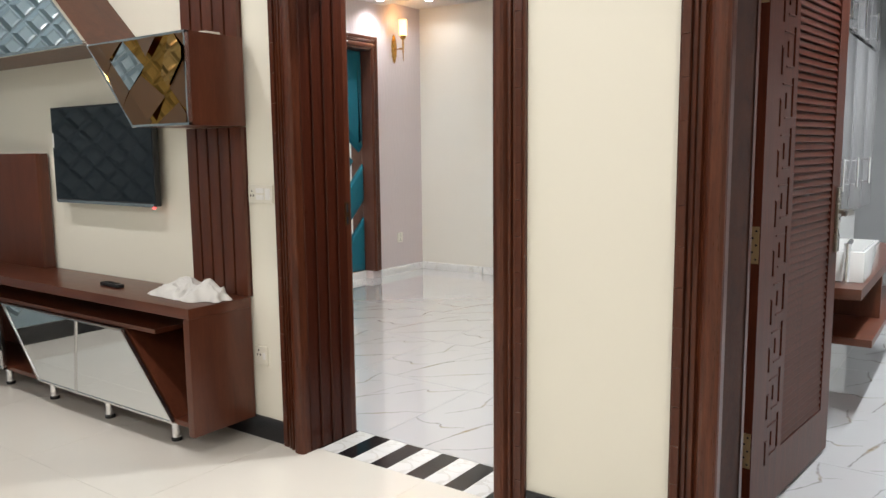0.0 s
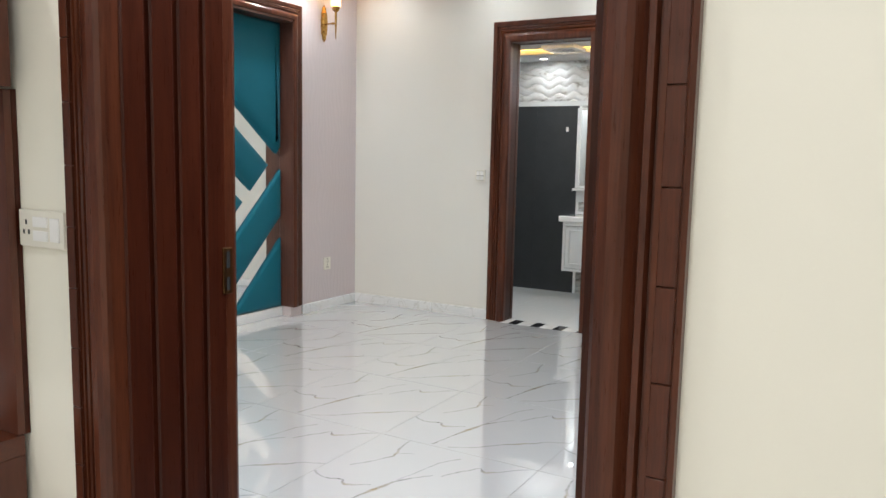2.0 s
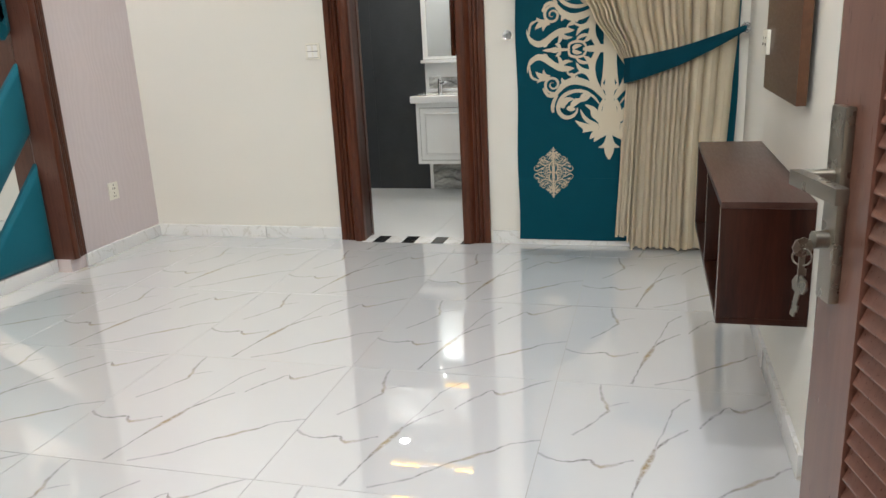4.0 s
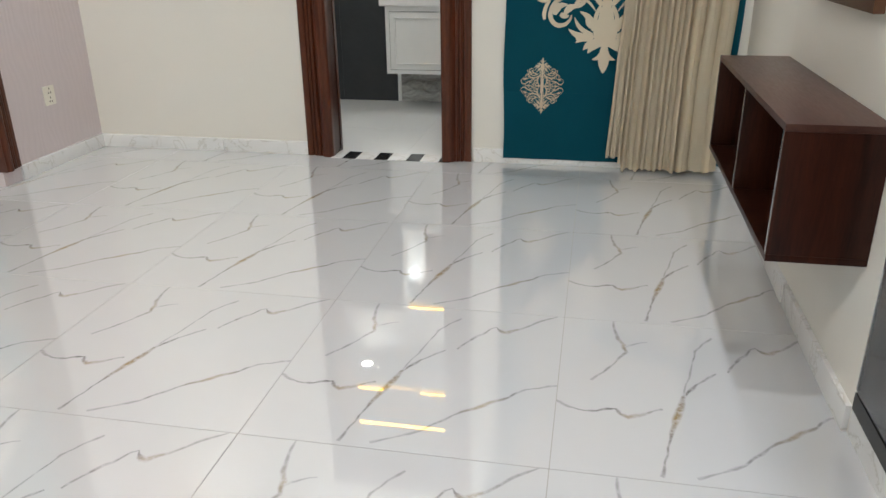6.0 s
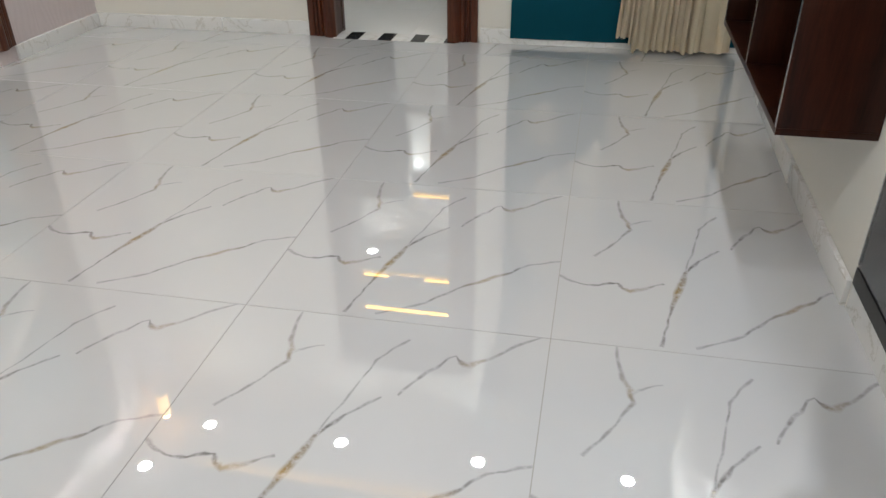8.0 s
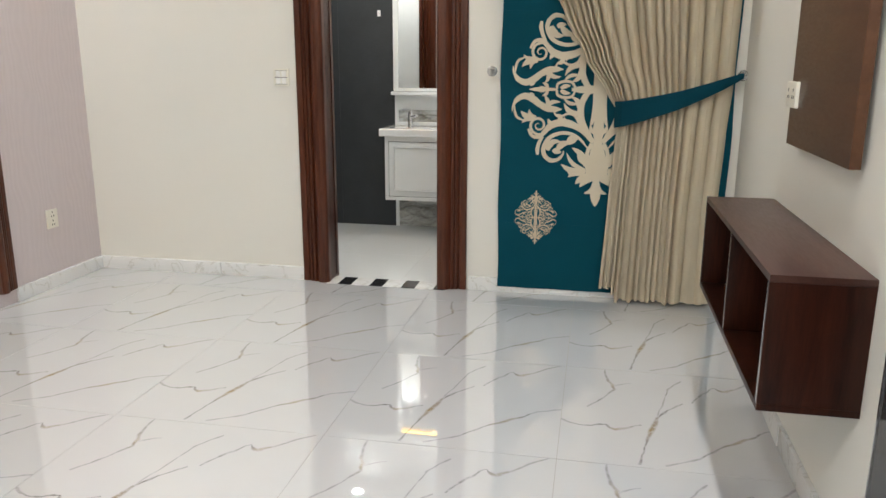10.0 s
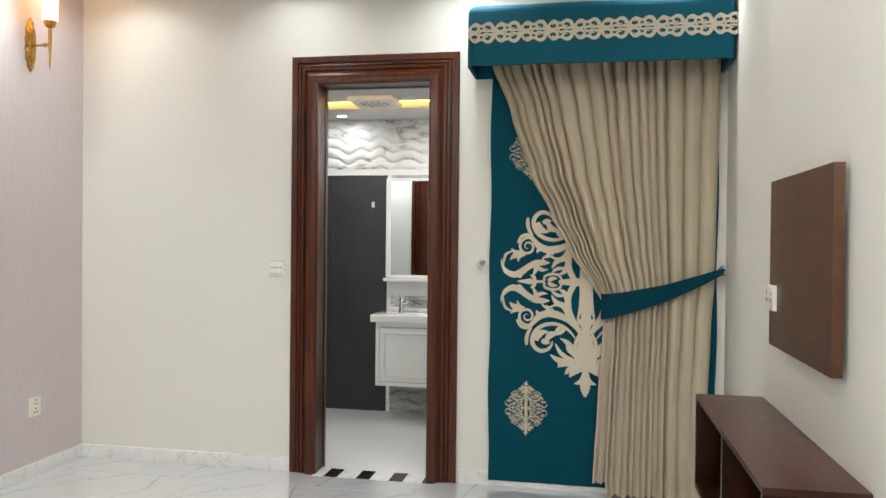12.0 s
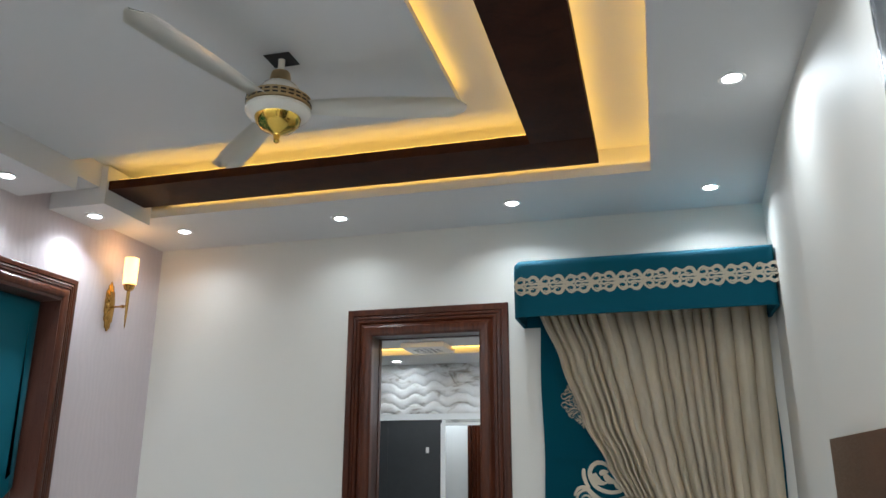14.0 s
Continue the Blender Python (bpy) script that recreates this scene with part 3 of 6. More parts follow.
def lever_set(door, width, z, keys):
    """Lever handle on a long plate, with a cylinder and keys below it."""
    y = -0.004
    bm = bmesh.new()
    x = -width + 0.042
    box(bm, x - 0.020, x + 0.020, y - 0.010, y + 0.004, z - 0.17, z + 0.09)
    soften(bm, 0.004)
    h = part("handle", bm, M["steel"], door, "brushed steel lever handle on a long plate", True)
    bm = bmesh.new()
    tube(bm, (x, y - 0.008, z), (x, y - 0.055, z), 0.010)
    box(bm, x - 0.008, x + 0.125, y - 0.062, y - 0.046, z - 0.010, z + 0.010)
    soften(bm, 0.003, 2)
    part("lever", bm, M["steel"], h, smooth=True)
    bm = bmesh.new()
    tube(bm, (x, y - 0.008, z - 0.085), (x, y - 0.028, z - 0.085), 0.012)
    part("lock_cylinder", bm, M["steel"], h, smooth=True)
    if keys:
        k = thing("key_bunch", "small steel keys hanging from the lock of the open door", "key")
        k.matrix_world = door.matrix_world
        for dz, ang in ((0.0, 0), (-0.052, 12)):
            m = Matrix.Translation((x + 0.004 * (dz < 0), y - 0.040, z - 0.085 + dz)) @ pose(0, 0, 0, 0, ang, 90 if dz == 0 else 20)
            bm = bmesh.new()
            made = bmesh.ops.create_cone(bm, cap_ends=True, segments=8, radius1=0.014, radius2=0.014, depth=0.003, matrix=m @ pose(0, 0, -0.010, 90))
            box(bm, -0.004, 0.004, -0.0012, 0.0012, -0.058, -0.020, 0, m)
            box(bm, 0.004, 0.007, -0.0012, 0.0012, -0.050, -0.040, 0, m)
            part("key", bm, M["steel"], k)
        bm = bmesh.new()
        lathe_ring(bm, 0.012, 0.0012, Matrix.Translation((x, y - 0.040, z - 0.108)) @ pose(0, 0, 0, 90, 0, 60))
        part("key_ring", bm, M["steel"], k, smooth=True)
    return h


def lathe_ring(bm, r, t, m, n=24, k=8):
    rings = []
    for i in range(n):
        a = 2 * math.pi * i / n
        rings.append([bm.verts.new(m @ Vector(((r + t * math.cos(2 * math.pi * j / k)) * math.cos(a), (r + t * math.cos(2 * math.pi * j / k)) * math.sin(a),
                                               t * math.sin(2 * math.pi * j / k)))) for j in range(k)])
    for i in range(n):
        for j in range(k):
            bm.faces.new((rings[i][j], rings[(i + 1) % n][j], rings[(i + 1) % n][(j + 1) % k], rings[i][(j + 1) % k]))


door_1 = door_leaf("door_1", "open mahogany bedroom door with louvre slats and a fret ornament", 0.985, 2.16)
door_1.matrix_world = pose(-3.028, 4.842, 0.006, 0, 0, -77.4)
bpy.context.view_layer.update()
lever_set(door_1, 0.985, 1.037, True)
butt_hinges(door_1, 1, (0.28, 0.985, 1.84))

door_3 = door_leaf("door_3", "mahogany bathroom door with louvre slats, standing open inside", 0.66, 2.16)
door_3.matrix_world = pose(-4.50, 9.275, 0.006, 0, 0, -90)

door_2 = door_leaf("door_2", "open mahogany bathroom door with louvre slats", 0.93, 2.16, -1, "leaf_shaded")
door_2.matrix_world = pose(-2.123, 4.885, 0.006, 0, 0, 84)
bpy.context.view_layer.update()
bm = bmesh.new()
box(bm, 0.87, 0.91, -0.014, 0.002, 0.88, 1.15)
soften(bm, 0.004)
h2 = part("handle", bm, M["steel"], door_2, "brushed steel lever handle on a long plate", True)
bm = bmesh.new()
tube(bm, (0.888, -0.012, 1.05), (0.888, -0.06, 1.05), 0.010)
box(bm, 0.77, 0.896, -0.066, -0.050, 1.04, 1.06)
part("lever", bm, M["steel"], h2)
butt_hinges(door_2, -1, (0.28, 0.995, 1.84))
bpy.context.view_layer.update()


# ---- bedroom: fitted furniture ----
def wardrobe():
    w = thing("wardrobe", "charcoal glossy fitted wardrobe with silver edging", "wardrobe")
    block("plinth", (XE - 0.004, -2.52, W0 + 0.006, W1 - 0.006, 0.078, 0.125), M["black_plastic"], w)
    n = 3
    step = (W1 - W0 - 0.02) / n
    for i in range(n):
        y0 = W0 + 0.01 + i * step
        d = block("wardrobe_door", (XE - 0.006, XE + 0.016, y0 + 0.004, y0 + step - 0.004, 0.135, 2.60), M["wardrobe"], w, bevel=0.002)
        block("edge_strip", (XE - 0.0075, XE - 0.0062, y0 + step - 0.012, y0 + step - 0.005, 0.14, 2.595), M["edge_silver"], d, "bright silver edge strip")
    block("carcass", (XE + 0.018, -2.52, W0 + 0.006, W1 - 0.006, 0.126, 2.61), M["black_plastic"], w)
    block("base_board", (XE - 0.001, -2.53, W0 + 0.004, W1 - 0.004, 0.0, 0.077), M["skirting"], w, "white marble base board")
    return w


wardrobe()


def media_shelf():
    """Open wall-hung shelf box with one divider."""
    s = thing("media_shelf", "dark walnut wall-hung shelf box with two open bays", "shelf")
    x0, x1, y0, y1, z0, z1, t = -3.285, XE - 0.001, 6.836, 7.960, 0.418, 0.769, 0.018
    block("top_board", (x0, x1, y0, y1, z1 - t, z1), M["laminate_lit_top"], s, bevel=0.0012)
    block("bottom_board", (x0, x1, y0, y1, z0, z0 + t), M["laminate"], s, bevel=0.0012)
    for nm, y in (("side_board", y0), ("side_board", y1 - t), ("divider", (y0 + y1) / 2 - t / 2)):
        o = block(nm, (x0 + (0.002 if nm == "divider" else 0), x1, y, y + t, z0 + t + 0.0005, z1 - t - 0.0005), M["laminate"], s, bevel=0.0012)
        block("edge_band", (x0 - 0.0012 + (0.002 if nm == "divider" else 0), x0 + (0.002 if nm == "divider" else 0), y + 0.004, y + t - 0.004, z0 + t, z1 - t), M["edge_silver"], o, "pale worn edge band")
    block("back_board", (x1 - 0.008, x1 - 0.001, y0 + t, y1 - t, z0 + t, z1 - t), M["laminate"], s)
    return s


media_shelf()


def tv_board():
    b = thing("tv_board", "brown walnut backing board fixed to the wall", "wall panel")
    block("board", (-3.088, -3.060, 7.018, 7.690, 1.001, 1.548), M["panel_wood"], b, bevel=0.002)
    block("batten", (-3.0595, XE - 0.001, 7.25, 7.55, 1.15, 1.42), M["laminate"], b)
    p = thing("socket_plate", "ivory double socket plate on the walnut board", "socket")
    block("plate", (-3.0995, -3.0883, 7.582, 7.709, 1.120, 1.202), M["plastic"], p, bevel=0.002)
    for y in (7.617, 7.677):
        for dy, dz in ((0, 0.014), (-0.009, -0.008), (0.009, -0.008)):
            block("slot", (-3.1003, -3.0996, y + dy - 0.003, y + dy + 0.003, 1.161 + dz - 0.005, 1.161 + dz + 0.005), M["slot"], p)
    return b


tv_board()


def headboard():
    """Upholstered panel in the niche: velvet bands meeting a diagonal spine, with mirror strips between them."""
    h = thing("headboard_panel", "teal velvet wall niche with diagonal mirror strips, framed in mahogany", "wall panel")
    x = -6.838
    y0, y1, z0, z1 = N0 + 0.004, N1 - 0.004, 0.082, NH - 0.004
    block("backing_board", (x, x + 0.012, y0, y1, z0, z1), M["mirror"], h, "plain mirror strips showing between the cushions")

    def cushion(lines):
        """lines: half-planes a*y + b*z <= c that cut the panel down to one padded band."""
        bm = bmesh.new()
        vs = [bm.verts.new((x + 0.0125, *p)) for p in ((y0, z0), (y1, z0), (y1, z1), (y0, z1))]
        bm.faces.new(vs)
        for a, b, c in lines:
            n = Vector((0, a, b))
            bm.normal_update()
            bmesh.ops.bisect_plane(bm, geom=bm.verts[:] + bm.edges[:] + bm.faces[:], dist=1e-6, plane_co=n * (c / n.length_squared), plane_no=n, clear_outer=True)
            if not bm.faces:
                bm.free()
                return
        bm.faces.ensure_lookup_table()
        if sum(f.calc_area() for f in bm.faces) < 0.004:
            bm.free()
            return
        made = bmesh.ops.extrude_face_region(bm, geom=bm.faces[:])
        top = [g for g in made["geom"] if isinstance(g, bmesh.types.BMVert)]
        bmesh.ops.translate(bm, vec=(0.010, 0, 0), verts=top)
        crown = [g for g in made["geom"] if isinstance(g, bmesh.types.BMFace)]
        # padding that swells towards the middle
        for inset, rise in ((0.010, 0.010), (0.018, 0.010), (0.026, 0.008), (0.034, 0.005)):
            lift = 1 if crown[0].normal.x > 0 else -1
            bmesh.ops.inset_region(bm, faces=crown, thickness=inset, depth=rise * lift, use_even_offset=True)
        part("cushion", bm, M["velvet"], h, smooth=True)

    # below and beside the spine
    cushion([(1, -1, 7.425), (-1, 1, -7.05)])
    cushion([(-1, 1, -7.60)])
    # above the spine: bands falling towards it
    cushion([(1, -1, 6.875), (-0.815, -1, -7.988)])
    for k in range(8):
        cushion([(1, -1, 6.875), (0.815, 1, 7.825 - 0.5085 * k), (-0.815, -1, 0.5085 * k - 7.470)])
    f = thing("headboard_frame", "moulded mahogany frame around the velvet niche", "trim", kind="structure")
    bm = bmesh.new()
    w = 0.125
    prof = casing_profile(w)
    rows = []
    for corner in range(4):
        row = []
        for a, o in prof:
            py = 5.455 + a if corner < 2 else 8.370 - a
            pz = 0.079 if corner in (0, 3) else 2.470 - a
            row.append(bm.verts.new((XL + o * 0.8, py, pz)))
        rows.append(row)
    for r, s in zip(rows, rows[1:]):
        for i in range(len(prof) - 1):
            bm.faces.new((r[i], r[i + 1], s[i + 1], s[i]))
    for r in (rows[0], rows[3]):
        bm.faces.new(r)
    part("casing", bm, M["mahogany"], f)
    for dims in ((-6.825, XL + 0.03, N1 - 0.0035, N1 + 0.012, 0.079, NH + 0.01), (-6.825, XL + 0.03, N0 - 0.012, N0 + 0.0035, 0.079, NH + 0.01),
                 (-6.825, XL + 0.03, N0 + 0.004, N1 - 0.004, NH - 0.0035, NH + 0.012)):
        block("lining", dims, M["leaf"], f)
    return h


headboard()


# ---- plates, sockets ----
def wall_plate(name, label, category, m, w, h, rockers, sockets):
    """A plate whose face looks to local -y, centred on the origin."""
    p = thing(name, label, category, m)
    bm = bmesh.new()
    box(bm, -w / 2, w / 2, -0.011, 0, -h / 2, h / 2)
    soften(bm, 0.003)
    part("plate", bm, M["plastic"], p, smooth=True)
    for x, z, rw, rh in rockers:
        block("rocker", (x - rw / 2, x + rw / 2, -0.0145, -0.0105, z - rh / 2, z + rh / 2), M["white_plastic"], p, bevel=0.0012)
    for x, z in sockets:
        for dx, dz in ((0, 0.013), (-0.009, -0.008), (0.009, -0.008)):
            block("slot", (x + dx - 0.003, x + dx + 0.003, -0.0118, -0.0111, z + dz - 0.005, z + dz + 0.005), M["slot"], p)
    if len(rockers) == 4:
        # Grey strips on the plate draw the shaded gaps around the rockers.
        block("rocker_gap", (-w * 0.40, w * 0.40, -0.0128, -0.0108, -0.0022, 0.0022), M["grout"], p)
        for z in (-0.037, 0.037):
            block("rocker_gap", (-w * 0.40, w * 0.40, -0.0120, -0.0108, z - 0.0014, z + 0.0014), M["grout"], p)
    return p


four = [(-0.017, 0.019, 0.026, 0.032), (0.017, 0.019, 0.026, 0.032), (-0.017, -0.019, 0.026, 0.032), (0.017, -0.019, 0.026, 0.032)]
wall_plate("light_switch", "square ivory four-gang light switch on the off-white wall", "switch", pose(-5.456, YB, 1.172), 0.09, 0.095, four, [])
wall_plate("wall_socket", "ivory wall socket on the mauve wallpaper", "socket", pose(XL, 8.70, 0.390, 0, 0, 90), 0.085, 0.105, [], [(0, 0.024), (0, -0.024)])
wall_plate("switch_plate", "wide cream switch plate beside the bedroom door", "switch", pose(-4.158, YA0, 1.141), 0.156, 0.080,
           [(0.0, 0.015, 0.05, 0.022), (0.0, -0.015, 0.05, 0.022), (0.05, 0.0, 0.03, 0.05)], [(-0.052, 0.0)])
wall_plate("lounge_socket", "cream wall socket low beside the bedroom door", "socket", pose(-4.198, YA0, 0.397), 0.085, 0.088, [(0.024, 0.0, 0.016, 0.03)], [(-0.012, 0.012)])


# ---- lamps ----
def sconce(at):
    s = thing("wall_sconce", "brass wall sconce with a lit opal glass shade", "wall lamp", at)
    bm = bmesh.new()
    # lobed cast back plate
    n = 56
    ring = []
    for i in range(n):
        a = 2 * math.pi * i / n
        r = 1 + 0.13 * abs(math.sin(a * 7)) - 0.10 * abs(math.cos(a * 2)) * (abs(math.cos(a)) > 0.5)
        ring.append((0.040 * r * math.cos(a), 0.118 * r * math.sin(a) * (1 + 0.12 * abs(math.sin(a)) ** 6)))
    prev = None
    for depth, k in ((0.0, 1.0), (0.008, 1.0), (0.012, 0.86), (0.014, 0.74), (0.022, 0.60), (0.024, 0.34), (0.028, 0.1)):
        row = [bm.verts.new((depth, y * k, z * k)) for y, z in ring]
        if prev:
            for i in range(n):
                bm.faces.new((prev[i], prev[(i + 1) % n], row[(i + 1) % n], row[i]))
        else:
            bm.faces.new(row)
        prev = row
    bm.faces.new(prev)
    part("back_plate", bm, M["brass"], s, "cast aged brass back plate", True)
    bm = bmesh.new()
    tube(bm, (0.02, 0, -0.005), (0.118, 0, -0.005), 0.006, 0.006, 12)
    lathe(bm, [(0.006, -0.012), (0.011, -0.006), (0.011, 0.006), (0.006, 0.012)], Matrix.Translation((0.095, 0, -0.005)) @ pose(0, 0, 0, 0, 90, 0), 14)
    part("arm", bm, M["brass"], s, smooth=True)
    bm = bmesh.new()
    lathe(bm, [(0.0005, -0.140), (0.004, -0.12), (0.008, -0.02), (0.010, 0.04), (0.010, 0.085), (0.026, 0.095), (0.033, 0.118), (0.034, 0.124), (0.0005, 0.126)],
          Matrix.Translation((0.125, 0, 0)), 20)
    part("torch_stem", bm, M["brass"], s, "tapered brass torch stem with a cup", True)
    bm = bmesh.new()
    lathe(bm, [(0.036, 0.127), (0.0385, 0.13), (0.0405, 0.285), (0.0385, 0.285), (0.0365, 0.132), (0.0005, 0.131)], Matrix.Translation((0.125, 0, 0)), 28)
    part("shade", bm, M["shade"], s, "glowing opal glass cylinder shade", True)
    return s


sconce((XL, 8.655, 2.385))
d = bpy.data.lights.new("sconce_bulb", "POINT")
d.energy, d.color, d.shadow_soft_size = 0.9, (1.0, 0.50, 0.17), 0.03
new("sconce_bulb", d).location = (XL + 0.125, 8.655, 2.385 + 0.31)


def downlight(x, y, z, first=[None]):
    if first[0] is None:
        d = thing("downlight", "small round recessed ceiling downlight, switched on", "downlight", (x, y, z), "ceiling downlights")
        bm = bmesh.new()
        lathe(bm, [(0.034, 0.0), (0.048, -0.001), (0.050, -0.003), (0.046, -0.006), (0.036, -0.005), (0.034, 0.0)], None, 28)
        part("trim_ring", bm, M["white_plastic"], d, smooth=True)
        bm = bmesh.new()
        lathe(bm, [(0.0005, -0.0035), (0.024, -0.0035), (0.0335, -0.002)], None, 28)
        part("diffuser", bm, M["lens"], d, "bright white diffuser")
        first[0] = d
        return d
    return copy_thing(first[0], Matrix.Translation((x, y, z)))


# Lamps at y < 6 are unseen additions, boosted to brighten the far curtain.
ROOM_LIGHTS = [(-6.315, 8.755), (-5.30, 8.765), (-4.30, 8.765), (-3.275, 8.785), (-3.265, 7.62), (-3.265, 6.46), (-3.265, 5.25), (-4.30, 5.12), (-5.30, 5.12), (-6.31, 5.12)]
for x, y in ROOM_LIGHTS:
    downlight(x, y, ZC)
    spot_lamp(x, y, ZC - 0.010, ROOM_SPOT * (0.20 if y > 8 and x < -5 else 0.40 if y > 8 else 0.40 if y > 7 else 0.80 if y > 6 else 2.9 if x > -4 else 1.2), spread=140 if y > 8 else 160 if y > 6 else 178)
for y in (8.25, 7.63, 6.50, 5.70):
    downlight(-6.545, y, 2.805)
    spot_lamp(-6.545, y, 2.795, ROOM_SPOT * (0.34 if y > 7 else 0.55), WHITE_LIGHT if y > 7 else (1.0, 0.75, 0.44), spread=120)
downlight(-5.53, 10.50, 2.27)
spot_lamp(-5.53, 10.50, 2.26, BATH_SPOT * 0.20)
for x, y in ((-4.45, 10.42), (-4.45, 9.50), (-5.55, 9.50)):
    downlight(x, y, 2.27)
    spot_lamp(x, y, 2.26, BATH_SPOT * 1.1)
for x in (-6.2, -4.7, -3.0, -1.2, 0.9):
    for y in (3.4, 0.8, -1.6):
        downlight(x, y, 3.02)
        spot_lamp(x, y, 3.01, LOUNGE_SPOT, LOUNGE_LIGHT)
for x, y in ((-1.5, 5.6), (-1.5, 7.2), (-1.5, 8.6)):
    downlight(x, y, 2.75)
    spot_lamp(x, y, 2.74, 16.0, spread=115)


# ---- ceiling fan ----
def ceiling_fan(cx, cy):
    f = thing("ceiling_fan", "cream three-blade ceiling fan with a gilt motor band, at rest", "ceiling fan", (cx, cy, 0))
    zc = 2.945
    bm = bmesh.new()
    tube(bm, (0, 0, zc - 0.07), (0, 0, zc + 0.05), 0.013, n=14)
    part("down_rod", bm, M["fan_white"], f, smooth=True)
    bm = bmesh.new()
    lathe(bm, [(0.014, zc - 0.055), (0.034, zc - 0.058), (0.038, zc - 0.075), (0.042, zc - 0.098), (0.030, zc - 0.104)], None, 28)
    part("upper_collar", bm, M["old_brass"], f, "dull gilt collar", True)
    bm = bmesh.new()
    lathe(bm, [(0.036, zc - 0.098), (0.062, zc - 0.112), (0.084, zc - 0.140), (0.096, zc - 0.162), (0.104, zc - 0.168)], None, 36)
    part("upper_bell", bm, M["fan_white"], f, smooth=True)
    bm = bmesh.new()
    lathe(bm, [(0.104, zc - 0.165), (0.120, zc - 0.169), (0.120, zc - 0.207), (0.110, zc - 0.209)], None, 40)
    part("motor_band", bm, M["old_brass"], f, "pierced gilt band", True)
    bm = bmesh.new()
    for i in range(26):
        for z in (zc - 0.180, zc - 0.194):
            m = pose(0, 0, 0, 0, 0, 360 / 26 * i) @ Matrix.Translation((0.1203, 0, z))
            box(bm, -0.001, 0.0012, -0.0095, 0.0095, -0.003, 0.003, 0, m)
    part("band_slots", bm, M["slot"], f)
    bm = bmesh.new()
    lathe(bm, [(0.112, zc - 0.208), (0.121, zc - 0.212), (0.121, zc - 0.224), (0.110, zc - 0.238), (0.088, zc - 0.246), (0.060, zc - 0.246)], None, 40)
    part("lower_ring", bm, M["fan_white"], f, smooth=True)
    bm = bmesh.new()
    lathe(bm, [(0.086, zc - 0.244), (0.080, zc - 0.266), (0.060, zc - 0.288), (0.030, zc - 0.302), (0.014, zc - 0.310), (0.010, zc - 0.332), (0.012, zc - 0.337), (0.006, zc - 0.344), (0.0005, zc - 0.346)], None, 32)
    cap = part("gilt_bowl", bm, M["gold"], f, "polished gilt bowl with a finial", True)
    me = None
    for ang in (15.0, 137.0, 258.0):
        if me is None:
            bm = bmesh.new()
            rows = []
            L, n = 0.60, 14
            for i in range(n + 1):
                u = i / n
                w = 0.042 + 0.028 * math.sin(min(1, u * 1.25) * math.pi * 0.62)
                if u > 0.9:
                    w *= max(0.18, math.sqrt(max(0, 1 - ((u - 0.9) / 0.1) ** 2)))
                x = 0.10 + L * u
                tilt = radians(11 - 6 * u)
                row = []
                for k in range(7):
                    s = (k / 6 - 0.5) * 2
                    row.append(bm.verts.new((x, s * w * math.cos(tilt), -s * w * math.sin(tilt) + 0.012 * (1 - s * s))))
                rows.append(row)
            for a, b in zip(rows, rows[1:]):
                for k in range(6):
                    bm.faces.new((a[k], a[k + 1], b[k + 1], b[k]))
            made = bmesh.ops.solidify(bm, geom=bm.faces[:], thickness=0.004)
            me = finish(bm, "blade", M["fan_white"], True)
        ob = new("blade", me)
        ob.parent = f
        ob.matrix_local = Matrix.Translation((0, 0, zc - 0.20)) @ pose(0, 0, 0, 0, 0, ang)
    return f


ceiling_fan(-4.90, 7.215)
# No hole is cut; a near-black plate paints the shade inside it.
hole = thing("fan_hook_box", "dark plate standing for the shade of a square hole around the fan rod", "ceiling hole", (-4.90, 7.215, 2.944))
block("opening", (-0.052, 0.052, -0.048, 0.048, -0.002, 0.0), M["dark_void"], hole)


# ---- window dressing ----
def ribbon(bm, pts, widths, y=0.0, thick=0.003):
    """A flat stroke through (x, z) points with its own width at each; stands out from y to y - thick."""
    rows = []
    n = len(pts)
    for i in range(n):
        a, b = Vector(pts[max(0, i - 1)]), Vector(pts[min(n - 1, i + 1)])
        t = (b - a).normalized() if (b - a).length > 1e-9 else Vector((1, 0))
        s = Vector((-t.y, t.x)) * widths[i] / 2
        p = Vector(pts[i])
        rows.append((p + s, p - s))
    front = [[bm.verts.new((q.x, y - thick, q.y)) for q in r] for r in rows]
    back = [[bm.verts.new((q.x, y, q.y)) for q in r] for r in rows]
    for i in range(n - 1):
        bm.faces.new((front[i][0], front[i][1], front[i + 1][1], front[i + 1][0]))
        for k in (0, 1):
            bm.faces.new((front[i][k], front[i + 1][k], back[i + 1][k], back[i][k]))
    for e in (0, n - 1):
        bm.faces.new((front[e][0], front[e][1], back[e][1], back[e][0]))


def curl(cx, cz, r0, r1, a0, a1, w0, w1, n=22):
    """A spiral stroke from radius r0 at angle a0 to r1 at a1 (degrees)."""
    pts, ws = [], []
    for i in range(n + 1):
        u = i / n
        a, r = radians(a0 + (a1 - a0) * u), r0 + (r1 - r0) * u
        pts.append((cx + r * math.cos(a), cz + r * math.sin(a)))
        ws.append((w0 + (w1 - w0) * u) * (0.35 + 0.65 * math.sin(math.pi * min(1, 0.12 + u * 1.02)) ** 0.5 if u < 0.97 else 0.3))
    return pts, ws


